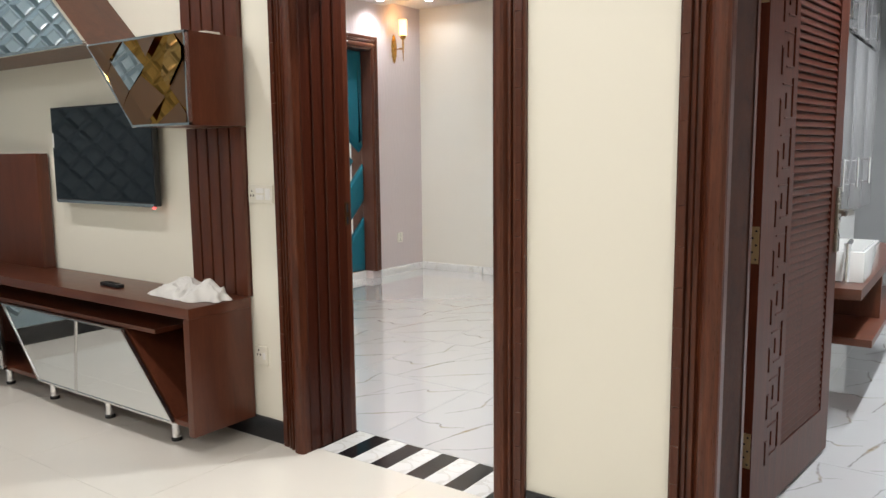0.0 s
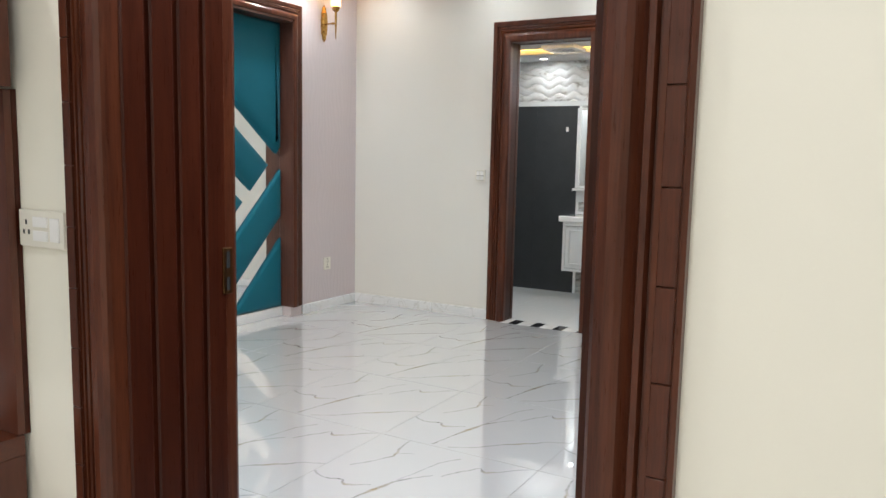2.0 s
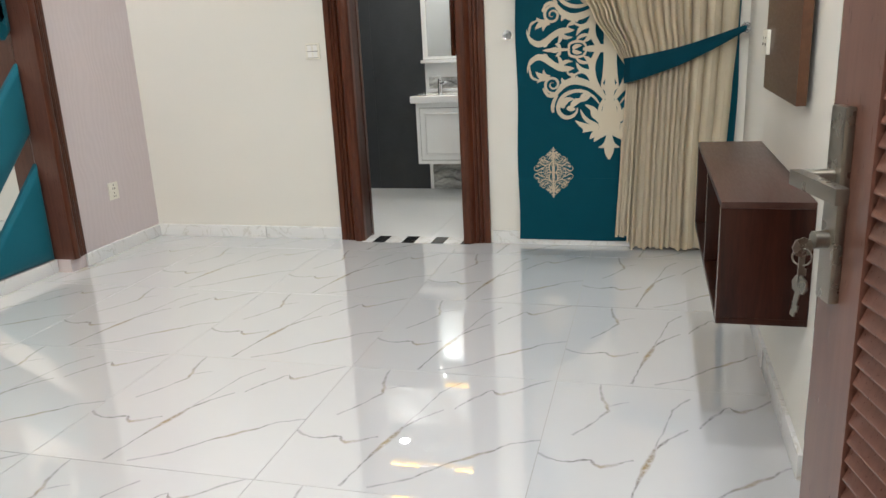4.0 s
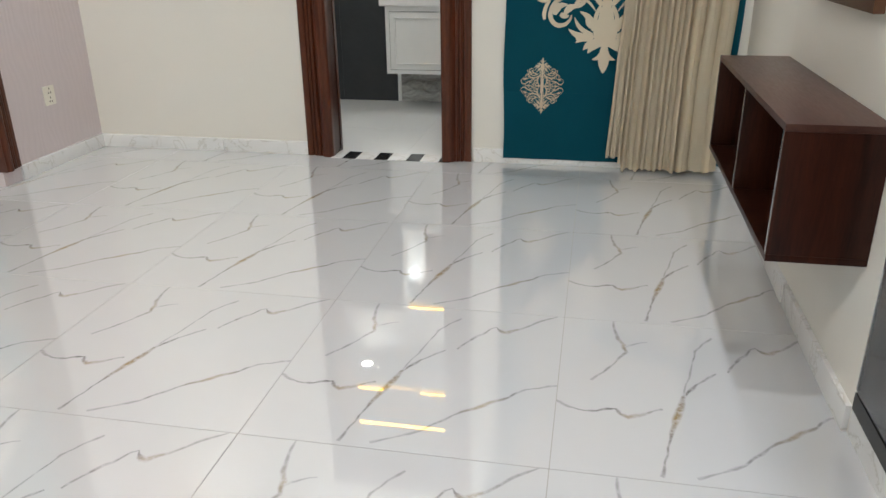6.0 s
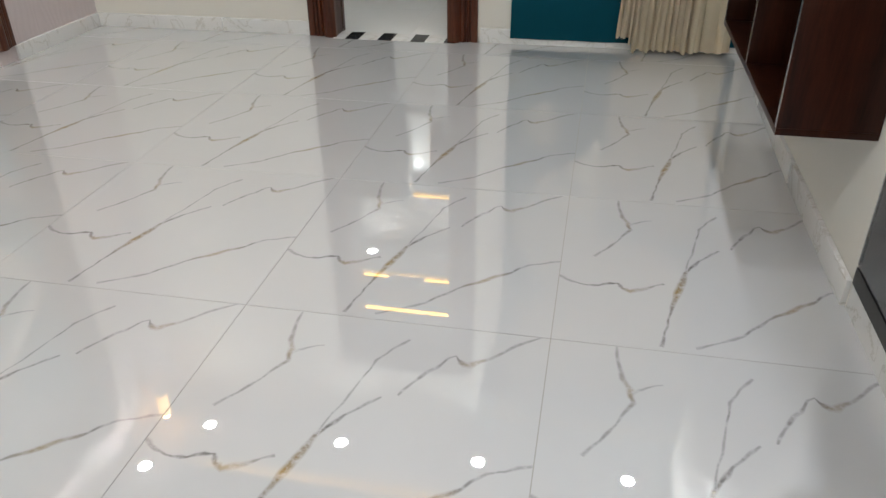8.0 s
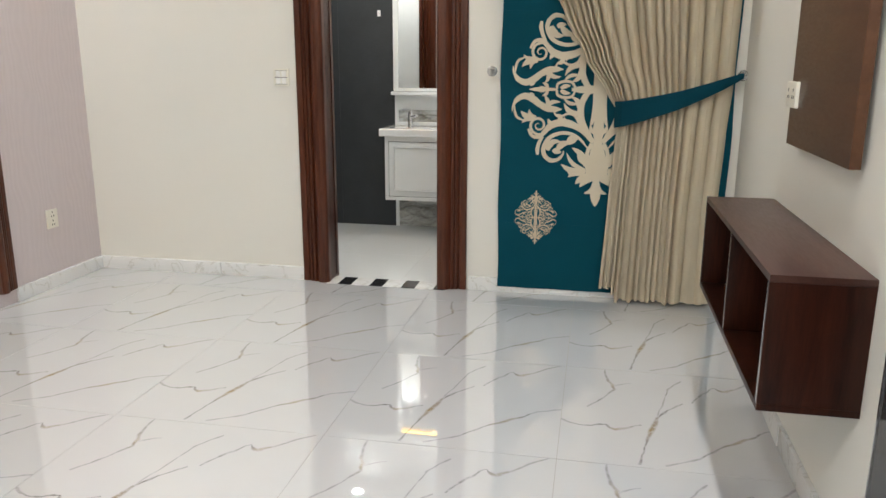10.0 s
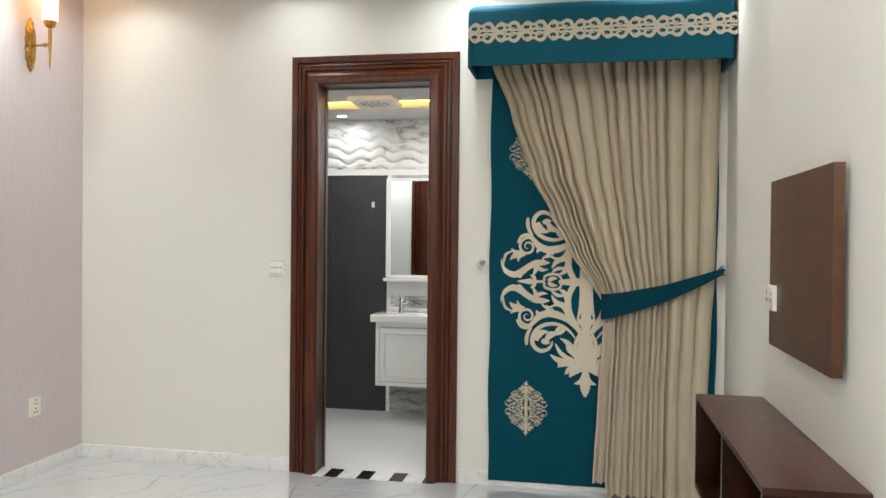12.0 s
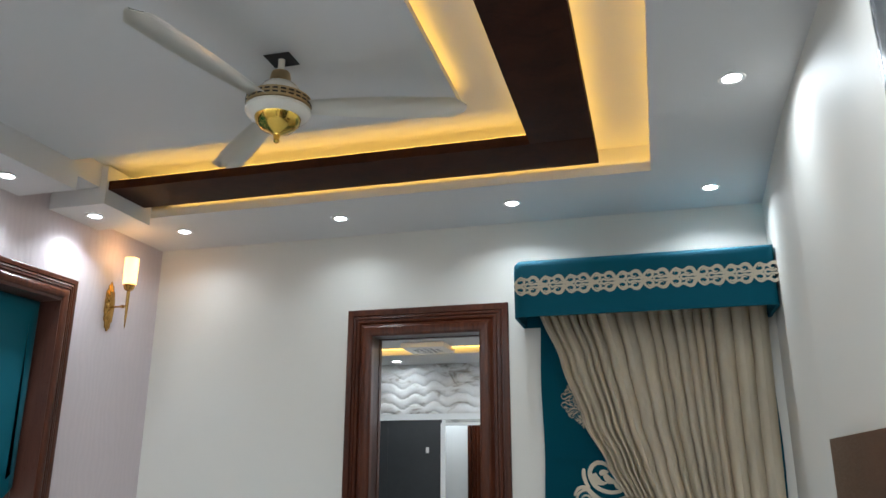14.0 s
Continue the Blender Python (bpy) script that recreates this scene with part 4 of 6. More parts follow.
def leafy(x0, z0, x1, z1, w, bend=0.0, n=8):
    """A pointed leaf from (x0, z0) to (x1, z1)."""
    a, b = Vector((x0, z0)), Vector((x1, z1))
    d = b - a
    s = Vector((-d.y, d.x))
    pts, ws = [], []
    for i in range(n + 1):
        u = i / n
        p = a + d * u + s * bend * math.sin(math.pi * u)
        pts.append((p.x, p.y))
        ws.append(max(0.0012, w * math.sin(math.pi * min(1.0, 0.18 + 0.82 * u)) ** 0.8))
    return pts, ws


def damask_quarter():
    """Strokes of one quarter of the large damask figure: x outward 0..0.457, z down 0..0.61."""
    s = []
    # acanthus leaf at the side, with its hooked tip
    s.append(([(0.456, 0.119), (0.448, 0.082), (0.426, 0.051), (0.387, 0.035), (0.346, 0.051), (0.31, 0.078), (0.269, 0.098), (0.233, 0.103), (0.194, 0.102)], [0.0031, 0.0142, 0.0285, 0.0366, 0.0386, 0.0346, 0.0386, 0.0325, 0.0051]))
    s.append(leafy(0.387, 0.043, 0.409, 0.025, 0.0264, 0.2))
    s.append(leafy(0.351, 0.048, 0.364, 0.018, 0.0244, -0.2))
    s.append(leafy(0.295, 0.084, 0.331, 0.055, 0.0224, 0.1))
    s.append(leafy(0.272, 0.099, 0.287, 0.031, 0.0244, -0.15))
    s.append(leafy(0.272, 0.094, 0.203, 0.066, 0.0244, 0.2))
    s.append(([(0.444, 0.086), (0.44, 0.119), (0.428, 0.147), (0.395, 0.163)], [0.0061, 0.0132, 0.0153, 0.0081]))
    s.append(leafy(0.327, 0.147, 0.409, 0.115, 0.0366, 0.15))
    s.append(leafy(0.336, 0.16, 0.403, 0.178, 0.0264, -0.2))
    s.append(leafy(0.34, 0.143, 0.364, 0.104, 0.0203, 0.2))
    # tight spiral and its tail
    s.append(curl(0.313, 0.188, 0.0512, 0.0072, 130, -480, 0.0173, 0.0092, 44))
    s.append(([(0.368, 0.208), (0.344, 0.245), (0.307, 0.249), (0.282, 0.224), (0.252, 0.192), (0.208, 0.172), (0.162, 0.175), (0.119, 0.19), (0.078, 0.216), (0.041, 0.259), (0.027, 0.283)], [0.0122, 0.0183, 0.0224, 0.0264, 0.0366, 0.0427, 0.0427, 0.0366, 0.0305, 0.0183, 0.0051]))
    s.append(leafy(0.233, 0.18, 0.264, 0.152, 0.0244, 0.2))
    s.append(leafy(0.198, 0.167, 0.221, 0.128, 0.0264, -0.2))
    s.append(leafy(0.157, 0.175, 0.18, 0.141, 0.0224, 0.2))
    s.append(([(0.313, 0.344), (0.315, 0.313), (0.305, 0.275), (0.287, 0.249)], [0.0153, 0.0224, 0.0203, 0.0102]))
    # broad scroll with a trefoil inside
    s.append(([(0.055, 0.301), (0.088, 0.261), (0.131, 0.234), (0.182, 0.226), (0.231, 0.239), (0.266, 0.267), (0.284, 0.313), (0.274, 0.35), (0.244, 0.373), (0.207, 0.368), (0.182, 0.344), (0.176, 0.32)], [0.0061, 0.0142, 0.0183, 0.0203, 0.0224, 0.0244, 0.0244, 0.0244, 0.0244, 0.0203, 0.0142, 0.0051]))
    s.append(leafy(0.262, 0.32, 0.194, 0.272, 0.0366, 0.25))
    s.append(leafy(0.233, 0.316, 0.187, 0.326, 0.0305, -0.1))
    s.append(leafy(0.208, 0.313, 0.147, 0.283, 0.0366, 0.2))
    s.append(leafy(0.233, 0.292, 0.266, 0.282, 0.0203, 0.2))
    s.append(leafy(0.105, 0.245, 0.192, 0.269, 0.0264, 0.2))
    s.append(leafy(0.121, 0.241, 0.16, 0.289, 0.0203, -0.2))
    # ogee stems towards the middle
    s.append(([(0.221, 0.096), (0.231, 0.123), (0.205, 0.142), (0.162, 0.125), (0.125, 0.135), (0.098, 0.177), (0.078, 0.218)], [0.0081, 0.0102, 0.0112, 0.0132, 0.0153, 0.0173, 0.0081]))
    s.append(leafy(0.098, 0.123, 0.184, 0.07, 0.0305, 0.2))
    s.append(leafy(0.106, 0.096, 0.147, 0.039, 0.0285, -0.2))
    s.append(leafy(0.094, 0.123, 0.084, 0.053, 0.0305, 0.1))
    s.append(leafy(0.121, 0.074, 0.187, 0.043, 0.0203, 0.15))
    # finial on the middle line
    s.append(([(0.368, 0.001), (0.332, 0.001), (0.299, 0.001), (0.272, 0.001), (0.221, 0.001)], [0.002, 0.0183, 0.0325, 0.0163, 0.0102]))
    s.append(leafy(0.272, 0.005, 0.299, 0.033, 0.0203, 0.2))
    s.append(([(0.223, 0.003), (0.219, 0.029), (0.182, 0.042), (0.145, 0.035), (0.129, 0.009)], [0.0122, 0.0142, 0.0163, 0.0142, 0.0102]))
    s.append(leafy(0.203, 0.005, 0.153, 0.019, 0.0244, -0.1))
    s.append(([(0.146, 0.001), (0.1, 0.001), (0.049, 0.001), (0, 0.001)], [0.0142, 0.0346, 0.0447, 0.0244]))
    # stem beside the axis, and the axis
    s.append(([(0.059, 0.005), (0.09, 0.064), (0.096, 0.119), (0.084, 0.18), (0.053, 0.231), (0.023, 0.263)], [0.0305, 0.0346, 0.0366, 0.0407, 0.0346, 0.0081]))
    s.append(([(0.02, 0.013), (0.023, 0.094), (0.035, 0.165), (0.045, 0.188)], [0.0346, 0.0285, 0.0183, 0.0041]))
    s.append(([(0, 0.001), (0, 0.094), (0, 0.165), (0, 0.216), (0, 0.257), (0, 0.297)], [0.0468, 0.0427, 0.0549, 0.0651, 0.0468, 0.0508]))
    s.append(leafy(0.008, 0.226, 0.043, 0.179, 0.0244, 0.2))
    s.append(leafy(0.013, 0.267, 0.039, 0.253, 0.0224, 0.1))
    # plume
    s.append(([(0, 0.277), (0, 0.333), (0, 0.391), (0, 0.446), (0, 0.478)], [0.0488, 0.0854, 0.1342, 0.12, 0.0508]))
    s.append(([(0.031, 0.281), (0.051, 0.323), (0.055, 0.379)], [0.0224, 0.0224, 0.0264]))
    s.append(leafy(0.043, 0.385, 0.1, 0.322, 0.0305, 0.2))
    s.append(leafy(0.059, 0.399, 0.135, 0.303, 0.0346, -0.15))
    s.append(leafy(0.068, 0.415, 0.16, 0.33, 0.0244, 0.15))
    s.append(leafy(0.059, 0.421, 0.188, 0.391, 0.0366, 0.15))
    s.append(leafy(0.059, 0.442, 0.148, 0.46, 0.0346, -0.15))
    s.append(leafy(0.044, 0.452, 0.108, 0.497, 0.0366, -0.1))
    s.append(leafy(0.02, 0.466, 0.084, 0.513, 0.0366, -0.15))
    s.append(curl(0.126, 0.432, 0.0205, 0.0164, 180, -170, 0.0102, 0.0102, 18))
    # drop at the foot
    s.append(leafy(0.006, 0.476, 0.059, 0.545, 0.0346, 0.25))
    s.append(leafy(0, 0.506, 0, 0.615, 0.059, 0))
    s.append(([(0, 0.465), (0, 0.491), (0, 0.521)], [0.0407, 0.0142, 0.0305]))
    return s


def flowing(pts, ws, k=4):
    """The same stroke with k steps between its points, on a smooth curve."""
    out, widths = [], []
    n = len(pts)
    if n < 3:
        return pts, ws
    for i in range(n - 1):
        a, b, c, d = (Vector(pts[j]) for j in (max(0, i - 1), i, i + 1, min(n - 1, i + 2)))
        for q in range(k):
            t = q / k
            p = 0.5 * (2 * b + (c - a) * t + (2 * a - 5 * b + 4 * c - d) * t * t + (3 * b - a - 3 * c + d) * t ** 3)
            out.append((p.x, p.y))
            widths.append(ws[i] + (ws[i + 1] - ws[i]) * t * t * (3 - 2 * t))
    return out + [tuple(pts[-1])], widths + [ws[-1]]


def damask(bm, cx, cz, hw, hh, y, grow=1.0, only=None):
    quarter = [flowing(*stroke, 4 if hw > 0.2 else 2) if len(stroke[0]) < 15 else stroke for stroke in damask_quarter()]
    fx, fz = hw / 0.457, hh / 0.61
    k = min(fx, fz) * grow
    for sx in (-1, 1):
        for sz in (-1, 1):
            if only and (sx, sz) not in only:
                continue
            for i, (pts, ws) in enumerate(quarter):
                ribbon(bm, [(cx + sx * px * fx, cz + sz * pz * fz) for px, pz in pts], [w * k for w in ws], y - 0.00002 * i, 0.0022 + 0.00009 * i + 0.000027 * ((sx > 0) + 2 * (sz > 0)))


def teal_blind():
    b = thing("window_blind", "flat teal fabric blind with cream damask appliques over a window", "blind")
    x0, x1, z0, z1 = -4.215, -3.035, 0.032, 2.30
    bm = bmesh.new()
    nx, nz = 40, 120
    folds = (0.40, 0.96, 1.52, 2.06)
    grid = []
    for j in range(nz + 1):
        z = z0 + (z1 - z0) * j / nz
        row = []
        for i in range(nx + 1):
            x = x0 + (x1 - x0) * i / nx
            seam = sum(math.exp(-((z - f) / 0.012) ** 2) for f in folds)
            wob = 0.0022 * math.sin(z * 11 + x * 3) * math.sin(x * 7 + 1.0) + 0.002 * math.sin(x * 23 + z * 2)
            edge = 0.004 * math.sin(z * 9) if i in (0, nx) else 0
            row.append(bm.verts.new((x + edge, 9.086 - wob + 0.005 * seam, z)))
        grid.append(row)
    for a, c in zip(grid, grid[1:]):
        for i in range(nx):
            bm.faces.new((a[i], a[i + 1], c[i + 1], c[i]))
    bmesh.ops.solidify(bm, geom=bm.faces[:], thickness=0.004)
    part("blind_fabric", bm, M["blind"], b, smooth=True)
    bm = bmesh.new()
    damask(bm, -3.697, 1.122, 0.457, 0.607, 9.082, 0.92)
    part("large_applique", bm, M["embroidery"], b, "large cream damask applique")
    for cx, cz in ((-4.010, 0.437), (-4.000, 1.815), (-3.340, 0.437), (-3.340, 1.815)):
        bm = bmesh.new()
        damask(bm, cx, cz, 0.114, 0.148, 9.082, 0.66)
        part("small_applique", bm, M["embroidery"], b, "small cream damask applique")
    for f in folds:
        bm = bmesh.new()
        box(bm, x0 + 0.004, x1 - 0.004, 9.0795, 9.0815, f - 0.0015, f + 0.0015)
        part("seam", bm, M["blind"], b)
    return b


teal_blind()


def lerp_table(z, table):
    for (za, a), (zb, b) in zip(table, table[1:]):
        if z <= zb:
            u = max(0.0, min(1.0, (z - za) / (zb - za)))
            u = u * u * (3 - 2 * u) * 0.5 + u * 0.5
            return a + (b - a) * u
    return table[-1][1]


def curtain():
    c = thing("curtain", "beige pleated curtain drawn aside with a tie", "curtain")
    left = [(0.0, -3.655), (0.57, -3.627), (0.81, -3.610), (1.00, -3.600), (1.107, -3.664), (1.283, -3.784), (1.489, -3.890), (1.696, -3.997), (2.02, -4.106), (2.30, -4.215)]
    right = [(0.0, -3.085), (0.5, -3.085), (0.9, -3.066), (1.15, -3.050), (1.6, -3.045), (2.30, -3.035)]
    rng = random.Random(4)
    folds = 18
    cuts = [0.0]
    for k in range(folds):
        cuts.append(cuts[-1] + rng.uniform(0.55, 1.45))
    cuts = [q / cuts[-1] for q in cuts]
    deep = [rng.uniform(0.5, 1.2) for _ in range(folds)]
    lean = [rng.uniform(0.30, 0.62) for _ in range(folds)]
    per, n_z = 12, 90
    n_u = folds * per
    bm = bmesh.new()
    grid = []
    for j in range(n_z + 1):
        v = j / n_z
        row = []
        for i in range(n_u + 1):
            k = min(folds - 1, i // per)
            w = (i - k * per) / per
            u = cuts[k] + (cuts[k + 1] - cuts[k]) * w
            hem = 0.078 if u < 0.22 else (0.050 if u < 0.27 else 0.012 + 0.016 * (u - 0.27) + 0.006 * math.sin(u * 40))
            z = hem + (2.285 - hem) * v
            xa, xb = lerp_table(z, left), lerp_table(z, right)
            tight = math.exp(-((z - 1.04) / 0.14) ** 2)
            low = max(0.0, min(1.0, (1.0 - z) / 0.5))
            amp = (0.052 - 0.006 * low) * (1 - 0.35 * tight) * (deep[k] * (1 - 0.75 * low * (k % 3 == 1)))
            # a broad face, slightly domed, that turns back steeply into a narrow valley
            s = w / lean[k] if w < lean[k] else (1 - w) / (1 - lean[k])
            h = 0.18 * s + 0.82 * (1 - (1 - s) ** 8)
            side = 0.010 * math.sin(2 * math.pi * w) * (1 - 0.4 * tight)
            x = -4.215 + 1.18 * u + (xa + 4.215) * (1 - u) ** 1.72 + (xb + 3.035) * u ** 2 + side
            y = 9.058 - amp * h - 0.030 * low * (0.4 + u) - 0.035 * tight * math.sin(math.pi * min(1, u * 1.1)) + 0.003 * math.sin(z * 4 + k * 1.7)
            row.append(bm.verts.new((x, y, z)))
        grid.append(row)
    for a, b in zip(grid, grid[1:]):
        for i in range(n_u):
            bm.faces.new((a[i], a[i + 1], b[i + 1], b[i]))
    bmesh.ops.solidify(bm, geom=bm.faces[:], thickness=0.0025)
    part("curtain_fabric", bm, M["beige"], c, smooth=True)
    # tie band
    bm = bmesh.new()
    n = 36
    rows = []
    for i in range(n + 1):
        u = i / n
        x = -3.622 + u * 0.607
        zc = 1.000 + 0.198 * u - 0.022 * math.sin(math.pi * u)
        half = 0.054 * (1 - u) ** 0.7 + 0.012
        y = 8.962 + 0.012 * math.cos(u * 19) * (1 - u) + 0.085 * max(0, u - 0.55) + (0.05 * (1 - u / 0.05) if u < 0.05 else 0)
        rows.append([bm.verts.new((x + 0.004 * math.sin(s * 3), y - 0.006 * (1 - (s / 2) ** 2), zc + half * s / 2)) for s in (-2, -1, 0, 1, 2)])
    for a, b in zip(rows, rows[1:]):
        for k in range(4):
            bm.faces.new((a[k], a[k + 1], b[k + 1], b[k]))
    bmesh.ops.solidify(bm, geom=bm.faces[:], thickness=0.006)
    part("tie_band", bm, M["pelmet_velvet"], c, "teal velvet tie band", True)
    return c


curtain()


def pelmet():
    p = thing("pelmet", "padded teal pelmet with a cream lace band above the curtain", "pelmet")
    x0, x1, y0, y1, z0, z1 = -4.306, XR - 0.026, 8.765, YB - 0.001, 2.220, 2.528
    bm = bmesh.new()
    vs = box(bm, x0, x1, y0, y1 - 0.004, z0, z1)
    front = [e for e in bm.edges if all(v.co.y < y0 + 0.01 for v in e.verts) or (all(v.co.x < x0 + 0.01 for v in e.verts) and abs(e.verts[0].co.y - e.verts[1].co.y) > 0.1)]
    bottom = [f for f in bm.faces if all(v.co.z < z0 + 0.001 for v in f.verts)]
    bmesh.ops.delete(bm, geom=bottom, context="FACES_ONLY")
    front = [e for e in front if e.is_valid]
    bmesh.ops.bevel(bm, geom=front, offset=0.045, segments=6, profile=0.5, affect="EDGES", clamp_overlap=True)
    bmesh.ops.solidify(bm, geom=bm.faces[:], thickness=0.018)
    part("padded_box", bm, M["pelmet_velvet"], p, smooth=True)
    zc, unit = 2.381, 0.1305
    n = 10
    for i in range(n):
        bm = bmesh.new()
        cx = x0 + 0.012 + unit * (i + 0.5)
        strokes = []
        for sz in (-1, 1):
            strokes.append(curl(-0.028, 0.024 * sz, 0.022, 0.006, -150 * sz, 170 * sz, 0.011, 0.008, 18))
            strokes.append(curl(0.022, 0.026 * sz, 0.022, 0.006, -20 * sz, 330 * sz, 0.011, 0.008, 18))
            strokes.append(([(-0.0547, 0.008 * sz), (-0.045, 0.030 * sz), (-0.028, 0.046 * sz), (-0.010, 0.036 * sz), (0.004, 0.034 * sz), (0.022, 0.048 * sz), (0.040, 0.042 * sz), (0.0547, 0.010 * sz)],
                            [0.012, 0.009, 0.008, 0.009, 0.010, 0.008, 0.010, 0.012]))
            strokes.append(([(-0.012, 0.0), (0.0, 0.012 * sz), (0.018, 0.006 * sz), (0.040, 0.010 * sz), (0.0547, 0.004 * sz)], [0.006, 0.009, 0.007, 0.010, 0.010]))
        strokes.append(([(-0.0547, 0.0), (-0.04, 0.0), (-0.020, 0.0)], [0.014, 0.010, 0.004]))
        for q, (pts, ws) in enumerate(flowing(*stroke, 3) for stroke in strokes):
            ribbon(bm, [(cx + a * 1.19, zc + b) for a, b in pts], [w * 1.30 for w in ws], y0 - 0.0005, 0.0022 + 0.00008 * q)
        part("lace_motif", bm, M["embroidery"], p, "cream cut lace" if i == 0 else "")
    bm = bmesh.new()
    tube(bm, (x0 + 0.05, 9.045, 2.29), (x1 - 0.03, 9.045, 2.29), 0.011, n=12)
    part("curtain_rail", bm, M["white_plastic"], p, "white curtain rail inside the pelmet", True)
    return p


pelmet()


def crystal_knob(x, z):
    k = thing("tieback_knob", "clear crystal curtain tie-back knob on the wall", "curtain knob", pose(x, YB, z, 90, 0, 0), "curtain knobs")
    bm = bmesh.new()
    lathe(bm, [(0.013, 0.0), (0.013, 0.004), (0.005, 0.007), (0.005, 0.050), (0.009, 0.054)], None, 16)
    part("stem", bm, M["chrome"], k, smooth=True)
    bm = bmesh.new()
    lathe(bm, [(0.008, 0.054), (0.024, 0.064), (0.028, 0.074), (0.022, 0.086), (0.010, 0.092), (0.0005, 0.093)], None, 9)
    part("crystal", bm, M["glass"], k, "faceted clear crystal")
    return k


crystal_knob(-4.256, 1.213)
crystal_knob(-3.012, 1.198)


# ---- bathroom seen through the doorway ----
def wave_wall(name, label, x0, x1, z0, z1, y, material, amp=0.020, parent=None):
    """Tiles moulded with rolling waves."""
    bm = bmesh.new()
    nx, nz = max(8, int((x1 - x0) / 0.012)), max(8, int((z1 - z0) / 0.006))
    grid = []
    for j in range(nz + 1):
        z = z0 + (z1 - z0) * j / nz
        row = []
        for i in range(nx + 1):
            x = x0 + (x1 - x0) * i / nx
            tile = math.floor((x + 20.07) / 0.30)
            ph = (z + 0.021 * math.sin(2 * math.pi * x / 0.20 + (tile % 2) * 1.3) + 0.010 * math.sin(2 * math.pi * x / 0.47)) / 0.078
            w = ph - math.floor(ph)
            h = math.sin(math.pi * w) ** 0.36
            row.append(bm.verts.new((x, y - amp * h, z)))
        grid.append(row)
    for a, b in zip(grid, grid[1:]):
        for i in range(nx):
            bm.faces.new((a[i], a[i + 1], b[i + 1], b[i]))
    ob = part(name, bm, material, parent, smooth=True)
    return tagged(ob, label, "wall tiles", kind="structure")


wave_wall("wall_tiles_upper", "white wall tiles moulded with rolling waves", -6.1, -4.0, 1.885, 2.268, BY + 0.010, M["wave"])
structure("tile_border", (-6.1, -4.0, BY - 0.006, BY + 0.010, 1.838, 1.884), M["white_gloss"], "plain white border tile strip", "wall tiles")
for i in range(2):
    structure("dark_wall_tile", (-6.1 + 0.437 * i + 0.0004, -6.1 + 0.437 * (i + 1) - 0.0004, BY - 0.004, BY + 0.010, 0.0, 1.837), M["dark_tile"], "tall charcoal textured wall tile", "wall tiles")
wave_wall("wall_tiles_lower", "grey wall tiles moulded with rolling waves", -5.195, -4.0, 0.0, 1.836, BY + 0.010, M["grey_wave"])
structure("tile_edge", (-5.224, -5.197, BY - 0.008, BY + 0.010, 0, 1.836), M["white_gloss"], "white vertical tile edge strip", "wall tiles")
hook = thing("robe_hook", "small white robe hook on the dark tiles", "hook")
block("hook_plate", (-5.352, -5.328, BY - 0.010, BY - 0.0045, 1.588, 1.632), M["white_plastic"], hook, bevel=0.002)
block("hook_peg", (-5.345, -5.335, BY - 0.032, BY - 0.011, 1.592, 1.604), M["white_plastic"], hook, bevel=0.002)


